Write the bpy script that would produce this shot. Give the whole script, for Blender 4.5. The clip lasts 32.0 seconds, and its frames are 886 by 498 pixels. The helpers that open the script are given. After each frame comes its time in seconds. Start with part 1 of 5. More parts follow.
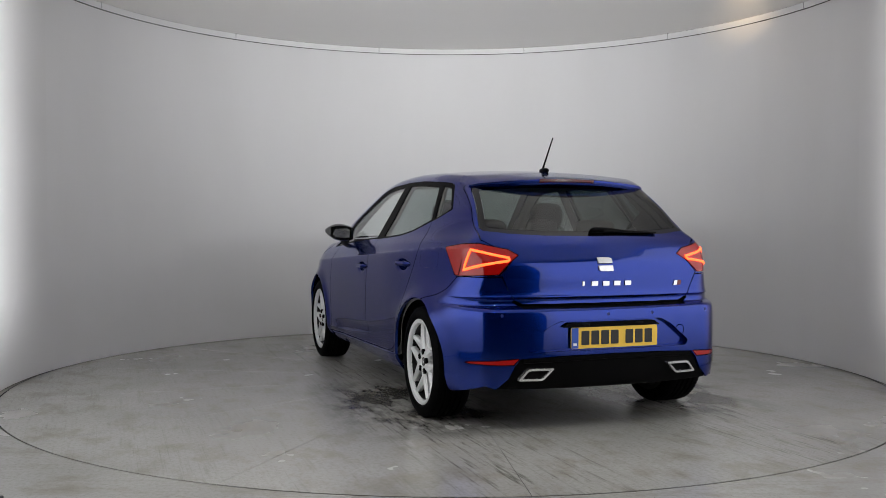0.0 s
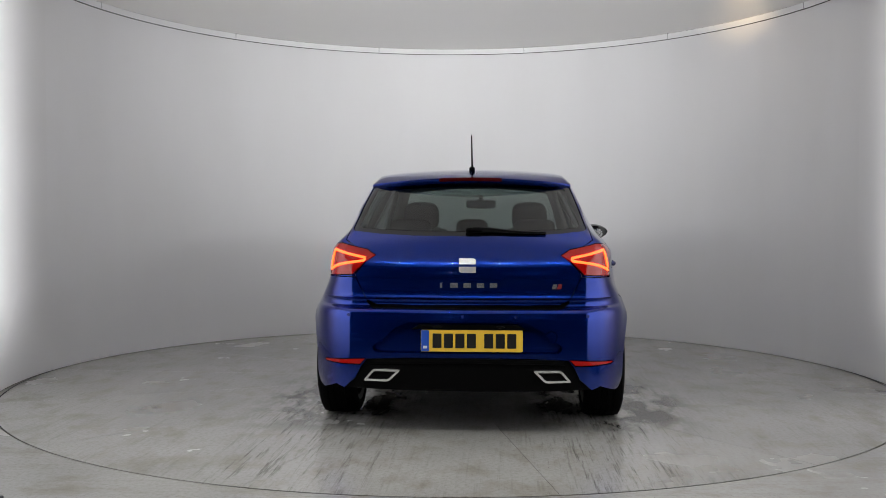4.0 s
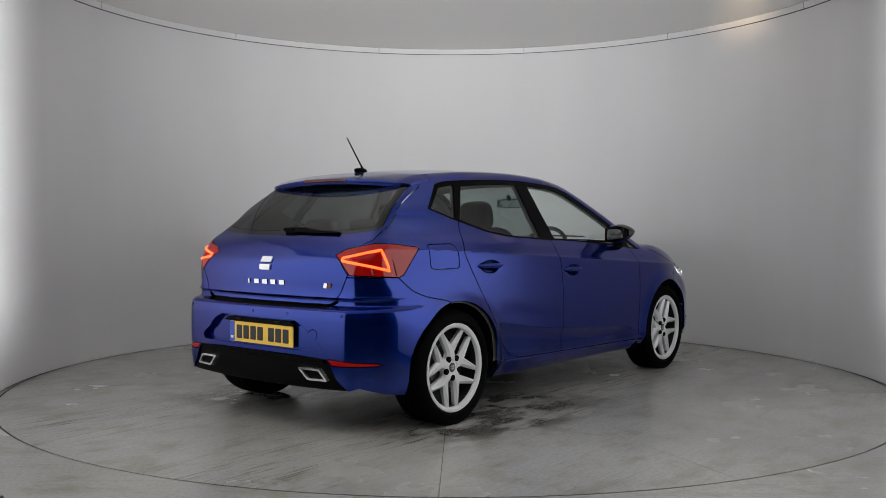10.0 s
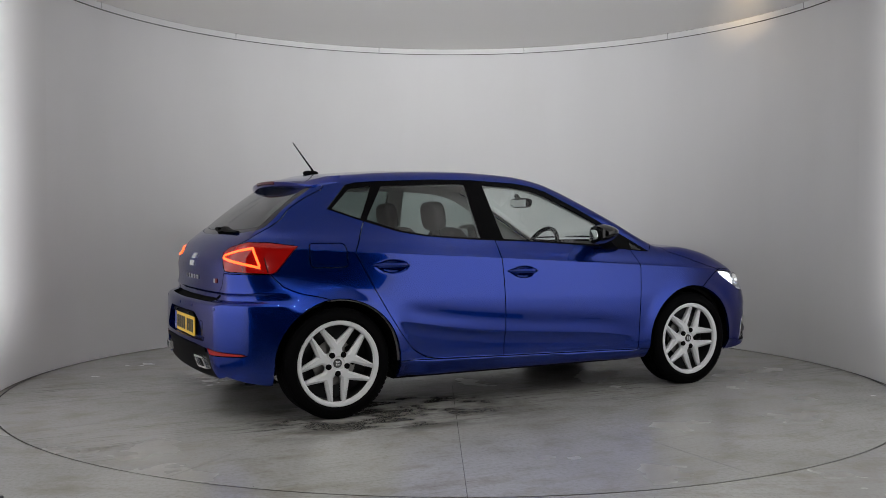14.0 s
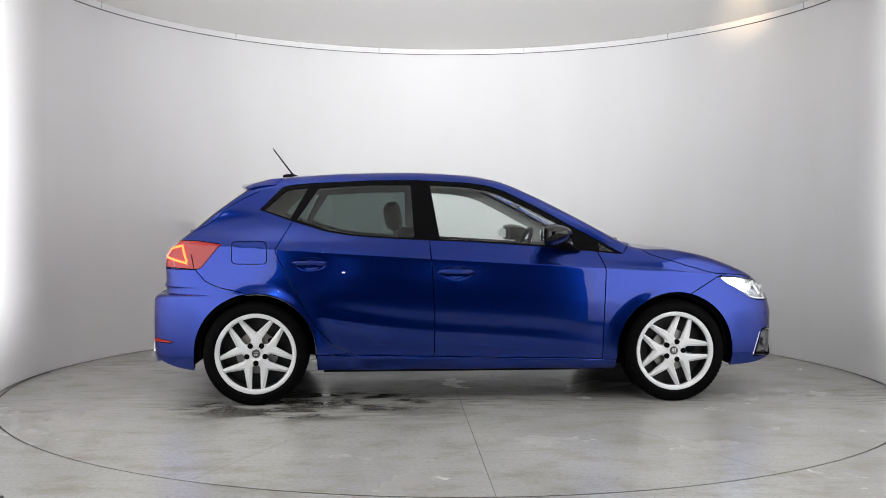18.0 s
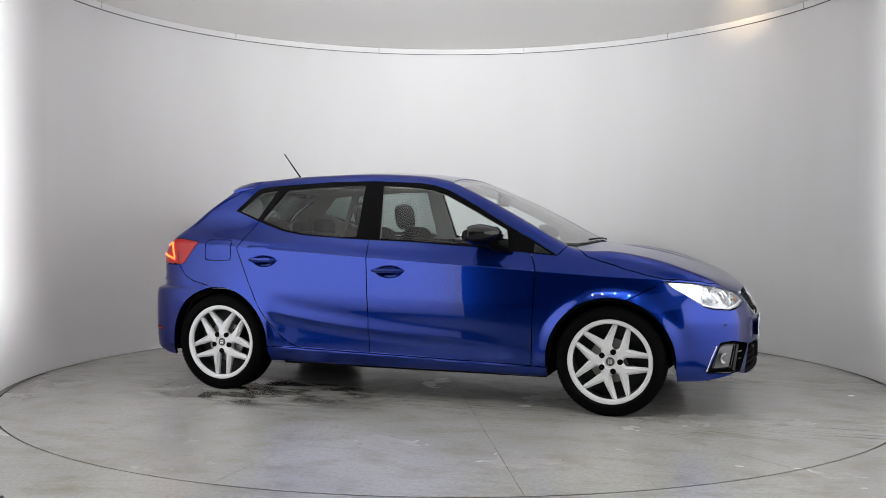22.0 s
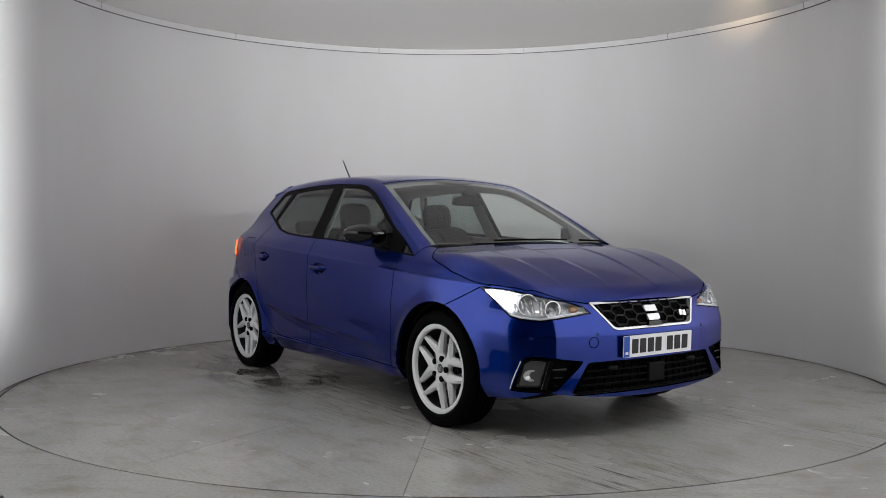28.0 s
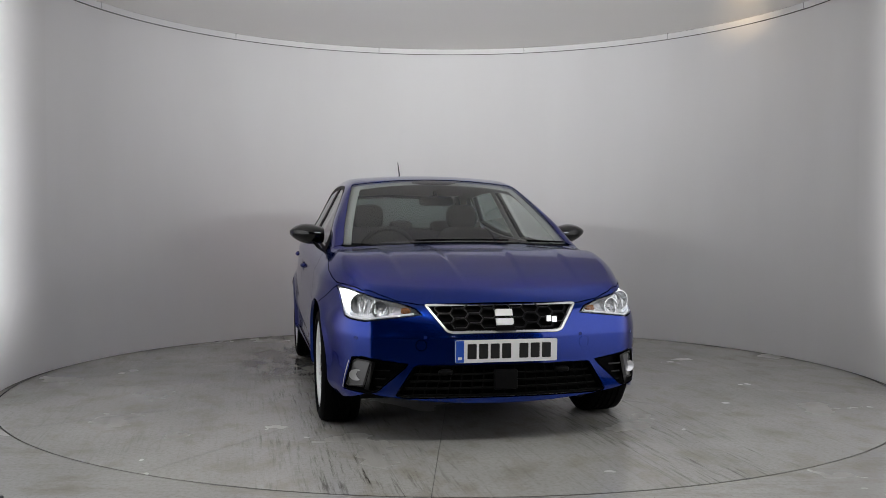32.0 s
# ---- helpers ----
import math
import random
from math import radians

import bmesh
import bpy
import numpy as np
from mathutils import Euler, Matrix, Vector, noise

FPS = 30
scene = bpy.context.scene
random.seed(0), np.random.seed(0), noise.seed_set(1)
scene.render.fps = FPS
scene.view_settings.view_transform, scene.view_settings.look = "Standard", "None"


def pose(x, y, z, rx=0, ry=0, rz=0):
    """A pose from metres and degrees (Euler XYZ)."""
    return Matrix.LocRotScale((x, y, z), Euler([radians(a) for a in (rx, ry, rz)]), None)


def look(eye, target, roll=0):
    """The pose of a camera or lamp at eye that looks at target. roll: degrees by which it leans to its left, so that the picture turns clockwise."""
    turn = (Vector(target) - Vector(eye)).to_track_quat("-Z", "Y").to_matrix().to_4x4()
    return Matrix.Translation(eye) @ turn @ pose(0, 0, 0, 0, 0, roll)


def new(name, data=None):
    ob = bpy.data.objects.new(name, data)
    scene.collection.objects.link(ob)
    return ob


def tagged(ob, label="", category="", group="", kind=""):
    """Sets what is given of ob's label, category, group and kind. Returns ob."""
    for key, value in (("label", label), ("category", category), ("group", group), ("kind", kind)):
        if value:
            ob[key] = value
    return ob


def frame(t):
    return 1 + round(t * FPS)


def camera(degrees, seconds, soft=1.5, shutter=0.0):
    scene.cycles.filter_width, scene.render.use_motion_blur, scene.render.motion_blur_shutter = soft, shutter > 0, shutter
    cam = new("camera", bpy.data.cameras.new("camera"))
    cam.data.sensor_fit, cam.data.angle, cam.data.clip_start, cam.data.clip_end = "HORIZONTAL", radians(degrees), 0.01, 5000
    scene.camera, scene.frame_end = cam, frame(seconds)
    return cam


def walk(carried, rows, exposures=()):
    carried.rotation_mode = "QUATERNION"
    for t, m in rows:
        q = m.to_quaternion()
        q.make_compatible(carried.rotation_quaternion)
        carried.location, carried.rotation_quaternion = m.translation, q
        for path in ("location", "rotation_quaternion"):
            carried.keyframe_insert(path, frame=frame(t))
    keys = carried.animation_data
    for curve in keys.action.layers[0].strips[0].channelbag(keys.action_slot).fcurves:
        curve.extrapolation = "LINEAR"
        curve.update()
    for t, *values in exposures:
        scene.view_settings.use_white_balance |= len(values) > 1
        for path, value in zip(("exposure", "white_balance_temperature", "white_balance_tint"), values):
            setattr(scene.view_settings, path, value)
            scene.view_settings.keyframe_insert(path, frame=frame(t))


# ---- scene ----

# ---------- camera: a fixed tripod in front of the booth's opening ----------
cam = camera(51.09, 32.0, soft=0.8)
EYE = (0.0, -6.654, 1.097)
AIM = look(EYE, (EYE[0] - 0.0870, EYE[1] + 10.0, EYE[2] - 0.2756), 0.084)
walk(cam, [(0.0, AIM), (32.0, AIM)], exposures=[(0.0, 0.05), (2.0, 0.02), (6.0, 0.4), (9.0, -0.08), (13.0, -0.15), (15.5, 0.25), (17.0, 0.6), (19.0, 0.78), (21.0, 0.75), (23.0, 0.28), (24.0, 0.12), (28.0, -0.05), (30.0, -0.08), (32.0, 0.0)])

# ---------- light: a dark hall, two tall luminous panels at the booth's mouth ----------
world = bpy.data.worlds.new("world")
scene.world = world
world.use_nodes = True
world.node_tree.nodes["Background"].inputs["Color"].default_value = (0.9, 0.95, 1.0, 1)
world.node_tree.nodes["Background"].inputs["Strength"].default_value = 0.02


def area_lamp(name, m, sx, sy, power, colour=(1, 1, 1)):
    d = bpy.data.lights.new(name, "AREA")
    d.shape, d.size, d.size_y, d.energy, d.color = "RECTANGLE", sx, sy, power, colour
    ob = new(name, d)
    ob.matrix_world = m
    return ob


WALL_R, WALL_Y, WALL_H = 2.976, -0.16, 2.82
MOUTH = 52.0          # half angle of the opening, degrees from the camera's side
WALL_GLOW_END = 95.3      # the added glow on the wall reaches from the mouth to this angle
GLOW_LEVEL = 1.20


def small_lamp(x, y, z, target, power, spread):
    """A small flat lamp; the paint mirrors it as a bright dash."""
    d = bpy.data.lights.new("small_lamp", "AREA")
    d.shape, d.size, d.size_y, d.energy, d.color, d.spread = "RECTANGLE", 0.07, 0.018, power, (1.0, 0.98, 0.95), radians(spread)
    new("small_lamp", d).matrix_world = look((x, y, z), target)


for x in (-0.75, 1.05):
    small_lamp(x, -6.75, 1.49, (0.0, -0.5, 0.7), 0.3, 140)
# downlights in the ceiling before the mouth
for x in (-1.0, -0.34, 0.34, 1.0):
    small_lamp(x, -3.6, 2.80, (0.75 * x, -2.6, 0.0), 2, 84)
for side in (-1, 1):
    # added fill beside the standing panel, brightens the ceiling; no real lamp there
    area_lamp("ceiling_fill", look((side * 2.0, -2.45, 1.98), (side * 0.10, 1.7, 2.75)), 0.5, 0.12, 13, (0.98, 0.985, 1.0)).data.spread = radians(75)
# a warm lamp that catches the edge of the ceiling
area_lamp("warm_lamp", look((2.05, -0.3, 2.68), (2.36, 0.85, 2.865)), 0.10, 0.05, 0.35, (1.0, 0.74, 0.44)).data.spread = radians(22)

# ---------- materials ----------
def mat(name, base=(0.5, 0.5, 0.5), rough=0.5, metal=0.0, coat=0.0, **more):
    m = bpy.data.materials.new(name)
    m.use_nodes = True
    b = m.node_tree.nodes["Principled BSDF"]
    b.inputs["Base Color"].default_value = (*base, 1)
    b.inputs["Roughness"].default_value = rough
    b.inputs["Metallic"].default_value = metal
    b.inputs["Coat Weight"].default_value = coat
    b.inputs["Coat Roughness"].default_value = 0.012
    for key, value in more.items():
        b.inputs[key.replace("_", " ")].default_value = value
    return m


def tree(m):
    nt = m.node_tree
    return nt, nt.nodes["Principled BSDF"]


def noise_node(m, scale, detail=6.0, rough=0.6, coords="Object", stretch=(1, 1, 1)):
    """A noise texture over the given coordinates, in metres."""
    nt, _ = tree(m)
    tc, mp, nz = (nt.nodes.new(k) for k in ("ShaderNodeTexCoord", "ShaderNodeMapping", "ShaderNodeTexNoise"))
    mp.inputs["Scale"].default_value = stretch
    nz.inputs["Scale"].default_value, nz.inputs["Detail"].default_value, nz.inputs["Roughness"].default_value = scale, detail, rough
    nt.links.new(tc.outputs[coords], mp.inputs[0])
    nt.links.new(mp.outputs[0], nz.inputs["Vector"])
    return nz


def ramp(m, socket, stops):
    nt, _ = tree(m)
    r = nt.nodes.new("ShaderNodeValToRGB")
    while len(r.color_ramp.elements) < len(stops):
        r.color_ramp.elements.new(0.5)
    for e, (pos, col) in zip(r.color_ramp.elements, stops):
        e.position = pos
        e.color = (*col, 1) if len(col) == 3 else (col[0], col[0], col[0], 1)
    nt.links.new(socket, r.inputs[0])
    return r


def mixed(m, mode, fac, a, b):
    """Mixes two colours; each of fac, a, b is a socket or a value."""
    nt, _ = tree(m)
    x = nt.nodes.new("ShaderNodeMix")
    x.data_type, x.blend_type = "RGBA", mode
    for sock, v in ((x.inputs[0], fac), (x.inputs[6], a), (x.inputs[7], b)):
        if isinstance(v, bpy.types.NodeSocket):
            nt.links.new(v, sock)
        elif isinstance(v, (int, float)):
            sock.default_value = v
        else:
            sock.default_value = (*v, 1)
    return x.outputs[2]


def bump(m, socket, strength, distance):
    nt, b = tree(m)
    n = nt.nodes.new("ShaderNodeBump")
    n.inputs["Strength"].default_value, n.inputs["Distance"].default_value = strength, distance
    nt.links.new(socket, n.inputs["Height"])
    nt.links.new(n.outputs[0], b.inputs["Normal"])


paint = mat("blue_metallic_paint", (0.0018, 0.0240, 0.240), 0.20, 0.87, 0.80, Specular_Tint=(0.20, 0.25, 0.45, 1))
black_gloss = mat("black_gloss", (0.004, 0.004, 0.0045), 0.10)
black_satin = mat("black_satin", (0.005, 0.005, 0.0055), 0.45, Specular_IOR_Level=0.02)
black_matt = mat("black_plastic", (0.0030, 0.0030, 0.0033), 0.5, Specular_IOR_Level=0.04)
rubber = mat("tyre_rubber", (0.0035, 0.0035, 0.0038), 0.6, Specular_IOR_Level=0.02)
alloy = mat("silver_alloy_paint", (0.76, 0.77, 0.78), 0.30, 0.10, 0.4)
dark_metal = mat("dark_metal", (0.10, 0.10, 0.10), 0.5, 0.8)
chrome = mat("chrome", (0.84, 0.85, 0.86), 0.10, 0.85)
wall_white = mat("booth_wall_white", (0.78, 0.775, 0.775), 0.62)
_n = noise_node(wall_white, 1.3, 4, 0.5, stretch=(1, 1, 0.25))
_r = ramp(wall_white, _n.outputs[0], [(0.30, (0.755, 0.75, 0.75)), (0.70, (0.80, 0.797, 0.80))])
wall_white.node_tree.links.new(_r.outputs[0], tree(wall_white)[1].inputs["Base Color"])
bump(wall_white, noise_node(wall_white, 2.2, 2, 0.5, stretch=(1, 1, 0.3)).outputs[0], 0.25, 0.004)


def grimy_floor(name, worn):
    """Grey sealed floor: mottled, scuffed, dirty where tyres roll. worn: how strong the tyre tracks are."""
    m = mat(name, (0.3, 0.3, 0.29), 0.3)
    nt, b = tree(m)

    def turned(scale, detail, rough, stretch, turn=0.0):
        nz = noise_node(m, scale, detail, rough, stretch=stretch)
        nz.inputs["Vector"].links[0].from_node.inputs["Rotation"].default_value = (0, 0, radians(turn))
        return nz.outputs[0]

    def math_node(op, a, b=None):
        n = nt.nodes.new("ShaderNodeMath")
        n.operation = op
        for k, v in enumerate((a, b)):
            if isinstance(v, bpy.types.NodeSocket):
                nt.links.new(v, n.inputs[k])
            elif v is not None:
                n.inputs[k].default_value = v
        return n.outputs[0]

    def mask(socket, lo, hi):
        return ramp(m, socket, [(lo, (0, 0, 0)), (hi, (1, 1, 1))]).outputs[0]
    big = ramp(m, turned(0.9, 5, 0.55, (1, 1, 1)), [(0.25, (0.315, 0.312, 0.300)), (0.50, (0.385, 0.382, 0.368)), (0.75, (0.440, 0.437, 0.424))])
    fine = ramp(m, turned(48, 6, 0.7, (1, 1, 1)), [(0.30, (0.80, 0.78, 0.75)), (0.50, (0.99, 0.99, 0.98)), (0.72, (1.08, 1.08, 1.08))])
    col = mixed(m, "MULTIPLY", 1.0, big.outputs[0], fine.outputs[0])
    # soft brown stains
    col = mixed(m, "MIX", math_node("MULTIPLY", mask(turned(3.4, 5, 0.6, (1, 1.5, 1)), 0.50, 0.78), 0.75), col, (0.235, 0.205, 0.160))
    # distance from the two tracks that cars roll along
    tc, sep = nt.nodes.new("ShaderNodeTexCoord"), nt.nodes.new("ShaderNodeSeparateXYZ")
    nt.links.new(tc.outputs["Object"], sep.inputs[0])
    off = math_node("ABSOLUTE", math_node("SUBTRACT", math_node("ABSOLUTE", math_node("ADD", sep.outputs["Y"], 0.185)), 0.80))
    lane = math_node("SUBTRACT", 1.0, math_node("MINIMUM", math_node("DIVIDE", off, 0.55), 1.0))
    much = math_node("MULTIPLY", math_node("ADD", math_node("MULTIPLY", lane, 0.95), 0.16), worn)
    # scuffs along and across the tracks, each in patches of their own
    for turn, scale, thin, dark in ((0, 3.2, 11, (0.060, 0.053, 0.044)), (38, 3.0, 13, (0.075, 0.066, 0.054)), (-52, 3.4, 12, (0.070, 0.062, 0.052)), (84, 2.8, 12, (0.080, 0.072, 0.060))):
        line = mask(turned(scale, 7, 0.7, (0.55, thin, 1), turn), 0.545, 0.66)
        patch = mask(turned(1.3 + 0.01 * turn, 4, 0.6, (1, 1, 1), turn + 20), 0.44, 0.60)
        col = mixed(m, "MIX", math_node("MULTIPLY", math_node("MULTIPLY", line, patch), much), col, dark)
    # fine scratches and crumbs of dirt
    for turn in (12, 68, 131):
        line = mask(turned(2.1, 4, 0.6, (0.5, 30, 1), turn), 0.62, 0.68)
        patch = mask(turned(0.9, 4, 0.6, (1, 1, 1), turn + 40), 0.42, 0.66)
        col = mixed(m, "MIX", math_node("MULTIPLY", math_node("MULTIPLY", line, patch), 0.34), col, (0.17, 0.158, 0.14))
    col = mixed(m, "MIX", math_node("MULTIPLY", mask(turned(40, 3, 0.6, (1, 1.6, 1)), 0.715, 0.75), 0.8), col, (0.05, 0.046, 0.04))
    # wet patches left by the tyres
    along = math_node("SUBTRACT", 1.0, math_node("MINIMUM", math_node("DIVIDE", math_node("ABSOLUTE", math_node("ADD", sep.outputs["X"], 0.95)), 0.95), 1.0))
    blot = mask(turned(3.0, 6, 0.62, (0.8, 1.5, 1)), 0.44, 0.56)
    wet = math_node("MULTIPLY", blot, math_node("MULTIPLY", math_node("MINIMUM", math_node("MULTIPLY", math_node("MULTIPLY", lane, along), 3.0), 1.0), worn))
    col = mixed(m, "MIX", math_node("MULTIPLY", wet, 0.78), col, (0.035, 0.032, 0.028))
    nt.links.new(col, b.inputs["Base Color"])
    rr = ramp(m, turned(1.4, 4, 0.55, (1, 1, 1), 15), [(0.25, (0.19,)), (0.55, (0.25,)), (0.80, (0.33,))])
    nt.links.new(math_node("MULTIPLY", rr.outputs[0], math_node("SUBTRACT", 1.0, math_node("MULTIPLY", wet, 0.75))), b.inputs["Roughness"])
    bump(m, turned(14, 6, 0.62, (1, 1, 1)), 0.08, 0.002)
    return m


floor_grey = grimy_floor("floor_grey", 0.25)
plate_floor = grimy_floor("turntable_grey", 1.0)
hall_dark = mat("hall_dark_grey", (0.05, 0.05, 0.055), 0.9)
ceiling_white = mat("ceiling_white", (0.90, 0.885, 0.855), 0.8)
trim_white = mat("trim_white", (0.82, 0.82, 0.82), 0.5)
# Emission of the standing panels; on the wall sheet it imitates falling light.
panel_and_wall_glow = mat("panel_and_wall_glow_white", (0.78, 0.775, 0.775), 0.62, Emission_Color=(0.972, 0.972, 0.985, 1), Emission_Strength=GLOW_LEVEL)
_nt, _b = tree(panel_and_wall_glow)
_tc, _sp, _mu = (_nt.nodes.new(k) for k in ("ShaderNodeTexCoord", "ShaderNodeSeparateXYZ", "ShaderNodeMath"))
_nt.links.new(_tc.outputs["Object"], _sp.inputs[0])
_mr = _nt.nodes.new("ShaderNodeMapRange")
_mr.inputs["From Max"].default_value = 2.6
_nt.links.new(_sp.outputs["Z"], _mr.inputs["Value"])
_r = ramp(panel_and_wall_glow, _mr.outputs[0], [(0.0, (0.10,)), (0.06, (0.20,)), (0.24, (1.0,)), (0.60, (1.05,)), (1.0, (0.90,))])
# the glow fades along the wall as light falling on it would
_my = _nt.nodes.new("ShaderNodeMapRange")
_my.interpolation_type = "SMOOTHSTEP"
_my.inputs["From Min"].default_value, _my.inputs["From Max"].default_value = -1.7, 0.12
_my.inputs["To Min"].default_value, _my.inputs["To Max"].default_value = GLOW_LEVEL, 0.0
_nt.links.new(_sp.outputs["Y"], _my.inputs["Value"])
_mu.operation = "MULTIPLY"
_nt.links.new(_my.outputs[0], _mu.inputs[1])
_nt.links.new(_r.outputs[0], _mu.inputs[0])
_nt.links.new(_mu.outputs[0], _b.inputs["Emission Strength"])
gap_black = mat("gap_black", (0.004, 0.004, 0.004), 0.9, Specular_IOR_Level=0.1)
# shade deep behind the spokes, put into the barrel's colour
barrel_shade = mat("barrel_shade", (0.014, 0.014, 0.015), 0.5, 0.2)
red_lens = mat("red_lens", (0.26, 0.003, 0.003), 0.06, 0.0, 0.25, Emission_Color=(1.0, 0.020, 0.012, 1), Emission_Strength=0.06)
lining_dark = mat("lining_dark", (0.008, 0.008, 0.008), 0.9, Specular_IOR_Level=0.1)


def thin_glass(name, tint):
    """A thin pane: see-through with a tint, mirror-like at a slant."""
    m = bpy.data.materials.new(name)
    m.use_nodes = True
    nt = m.node_tree
    nt.nodes.remove(nt.nodes["Principled BSDF"])
    out = nt.nodes["Material Output"]
    tr, gl, mx, lw, pw, ma = (nt.nodes.new(k) for k in ("ShaderNodeBsdfTransparent", "ShaderNodeBsdfGlossy", "ShaderNodeMixShader", "ShaderNodeLayerWeight", "ShaderNodeMath", "ShaderNodeMath"))
    tr.inputs[0].default_value = (*tint, 1)
    gl.inputs[0].default_value, gl.inputs["Roughness"].default_value = (1, 1, 1, 1), 0.01
    lw.inputs[0].default_value = 0.5
    pw.operation, pw.inputs[1].default_value = "POWER", 4.5
    ma.operation, ma.inputs[1].default_value, ma.inputs[2].default_value = "MULTIPLY_ADD", 0.80, 0.055
    for a, b in ((lw.outputs["Facing"], pw.inputs[0]), (pw.outputs[0], ma.inputs[0]), (ma.outputs[0], mx.inputs[0]), (tr.outputs[0], mx.inputs[1]), (gl.outputs[0], mx.inputs[2]), (mx.outputs[0], out.inputs[0])):
        nt.links.new(a, b)
    return m


glass_clear = thin_glass("clear_glass", (0.90, 0.95, 0.93))
glass_tint = thin_glass("privacy_glass", (0.30, 0.365, 0.35))

glass_lens = thin_glass("lamp_lens", (0.93, 0.94, 0.95))
headliner = mat("headliner_grey", (0.35, 0.35, 0.34), 0.9)
seat_cloth = mat("seat_cloth", (0.010, 0.010, 0.011), 0.9, Specular_IOR_Level=0.1)
dash_grey = mat("dash_grey", (0.014, 0.014, 0.015), 0.6, Specular_IOR_Level=0.3)
brake_steel = mat("brake_steel", (0.30, 0.29, 0.28), 0.4, 0.9)
plate_yellow = mat("plate_yellow", (0.93, 0.60, 0.06), 0.35)
plate_white = mat("plate_white", (0.90, 0.90, 0.91), 0.35)
plate_black = mat("plate_black", (0.012, 0.012, 0.012), 0.4)
plate_blue = mat("plate_blue", (0.02, 0.09, 0.50), 0.35)
red_badge = mat("red_badge", (0.16, 0.015, 0.02), 0.3)
sensor_blue = mat("sensor_blue", (0.008, 0.02, 0.16), 0.4, 0.3)
chrome_satin = mat("satin_chrome", (0.82, 0.82, 0.83), 0.25, 0.6)
grille_bar = mat("grille_bar", (0.005, 0.005, 0.0055), 0.35, Specular_IOR_Level=0.15)
dark_plastic = mat("dark_plastic", (0.005, 0.005, 0.0055), 0.4, Specular_IOR_Level=0.10)
fog_glass = mat("fog_glass", (0.12, 0.12, 0.125), 0.2, 0.4, 0.4)
red_dark = mat("dark_red_lens", (0.07, 0.003, 0.003), 0.15)
lamp_inner = mat("lamp_inner", (0.62, 0.63, 0.65), 0.22, 0.55)
glass_milky = mat("bulb_glass", (0.75, 0.75, 0.76), 0.1, 0.3)
amber = mat("amber", (0.32, 0.12, 0.03), 0.2)
mirror_silver = mat("mirror_silver", (0.85, 0.87, 0.88), 0.05, 0.85)
clear_dark = mat("clear_dark_lens", (0.30, 0.22, 0.22), 0.15, 0.3, 0.6)
lamp_white = mat("light_guide", (0.85, 0.86, 0.88), 0.3)
led_red = mat("led_red", (0.8, 0.05, 0.02), 0.3, Emission_Color=(1.0, 0.075, 0.012, 1), Emission_Strength=4.2)
lamp_glow = mat("lamp_glow", (0.9, 0.92, 0.95), 0.3, Emission_Color=(0.92, 0.96, 1.0, 1), Emission_Strength=5.0)
glass_rear = thin_glass("dark_rear_glass", (0.13, 0.165, 0.155))

# ---------- helpers for meshes ----------
def ob_from(name, bm, material, parent=None, label="", smooth=False):
    me = bpy.data.meshes.new(name)
    bm.to_mesh(me)
    bm.free()
    me.materials.append(material)
    if smooth:
        me.shade_smooth()
    ob = new(name, me)
    if parent is not None:
        ob.parent = parent
    if label:
        tagged(ob, label)
    return ob


def part(name, bm, material, parent, label="", smooth=True):
    """One mesh object under a thing or under a part."""
    return ob_from(name, bm, material, parent, label, smooth)


def box(bm, cx, cy, cz, sx, sy, sz, m=Matrix(), bevel=0.0):
    r = bmesh.ops.create_cube(bm, size=1, matrix=m @ Matrix.Translation((cx, cy, cz)) @ Matrix.Diagonal((sx, sy, sz, 1)))
    if bevel:
        edges = list({e for v in r["verts"] for e in v.link_edges})
        bmesh.ops.bevel(bm, geom=edges, offset=bevel, segments=2, affect="EDGES", profile=0.5)
    return bm


def lathe(bm, profile, steps, m=Matrix(), closed=False, start=0.0, turn=2 * math.pi):
    """Turns a profile of (radius, z) round the z axis."""
    full = abs(turn - 2 * math.pi) < 1e-6
    n = steps if full else steps + 1
    rows = []
    for r, z in profile:
        rows.append([bm.verts.new(m @ Vector((r * math.cos(start + turn * i / steps), r * math.sin(start + turn * i / steps), z))) for i in range(n)])
    pairs = list(zip(rows, rows[1:])) + ([(rows[-1], rows[0])] if closed else [])
    for a, b in pairs:
        for i in range(steps):
            j = (i + 1) % n
            if a[i] is not b[i]:
                bm.faces.new((a[i], a[j], b[j], b[i]))
    return bm


def prism(bm, outline, axis, lo, hi, bevel=0.0):
    """A closed outline of 2D points pushed along an axis from lo to hi. axis y: (x, z); axis x: (y, z); axis z: (x, y)."""
    def at(p, d):
        return {"y": (p[0], d, p[1]), "x": (d, p[0], p[1]), "z": (p[0], p[1], d)}[axis]
    a = [bm.verts.new(at(p, lo)) for p in outline]
    b = [bm.verts.new(at(p, hi)) for p in outline]
    n = len(outline)
    faces = [bm.faces.new(a), bm.faces.new(b[::-1])]
    faces += [bm.faces.new((a[i], b[i], b[(i + 1) % n], a[(i + 1) % n])) for i in range(n)]
    bmesh.ops.recalc_face_normals(bm, faces=faces)
    if bevel:
        edges = list({e for f in faces for e in f.edges})
        bmesh.ops.bevel(bm, geom=edges, offset=bevel, segments=2, affect="EDGES", profile=0.5)
    return bm


# ---------- the booth: round wall, ceiling, trim, floor, hall ----------
TABLE_R = 2.965
bm = bmesh.new()
lathe(bm, [(TABLE_R + 0.012, 0.0), (9.0, 0.0)], 128)
floor = tagged(ob_from("floor", bm, floor_grey), "grey scuffed concrete-look floor around the turntable", "floor", kind="structure")

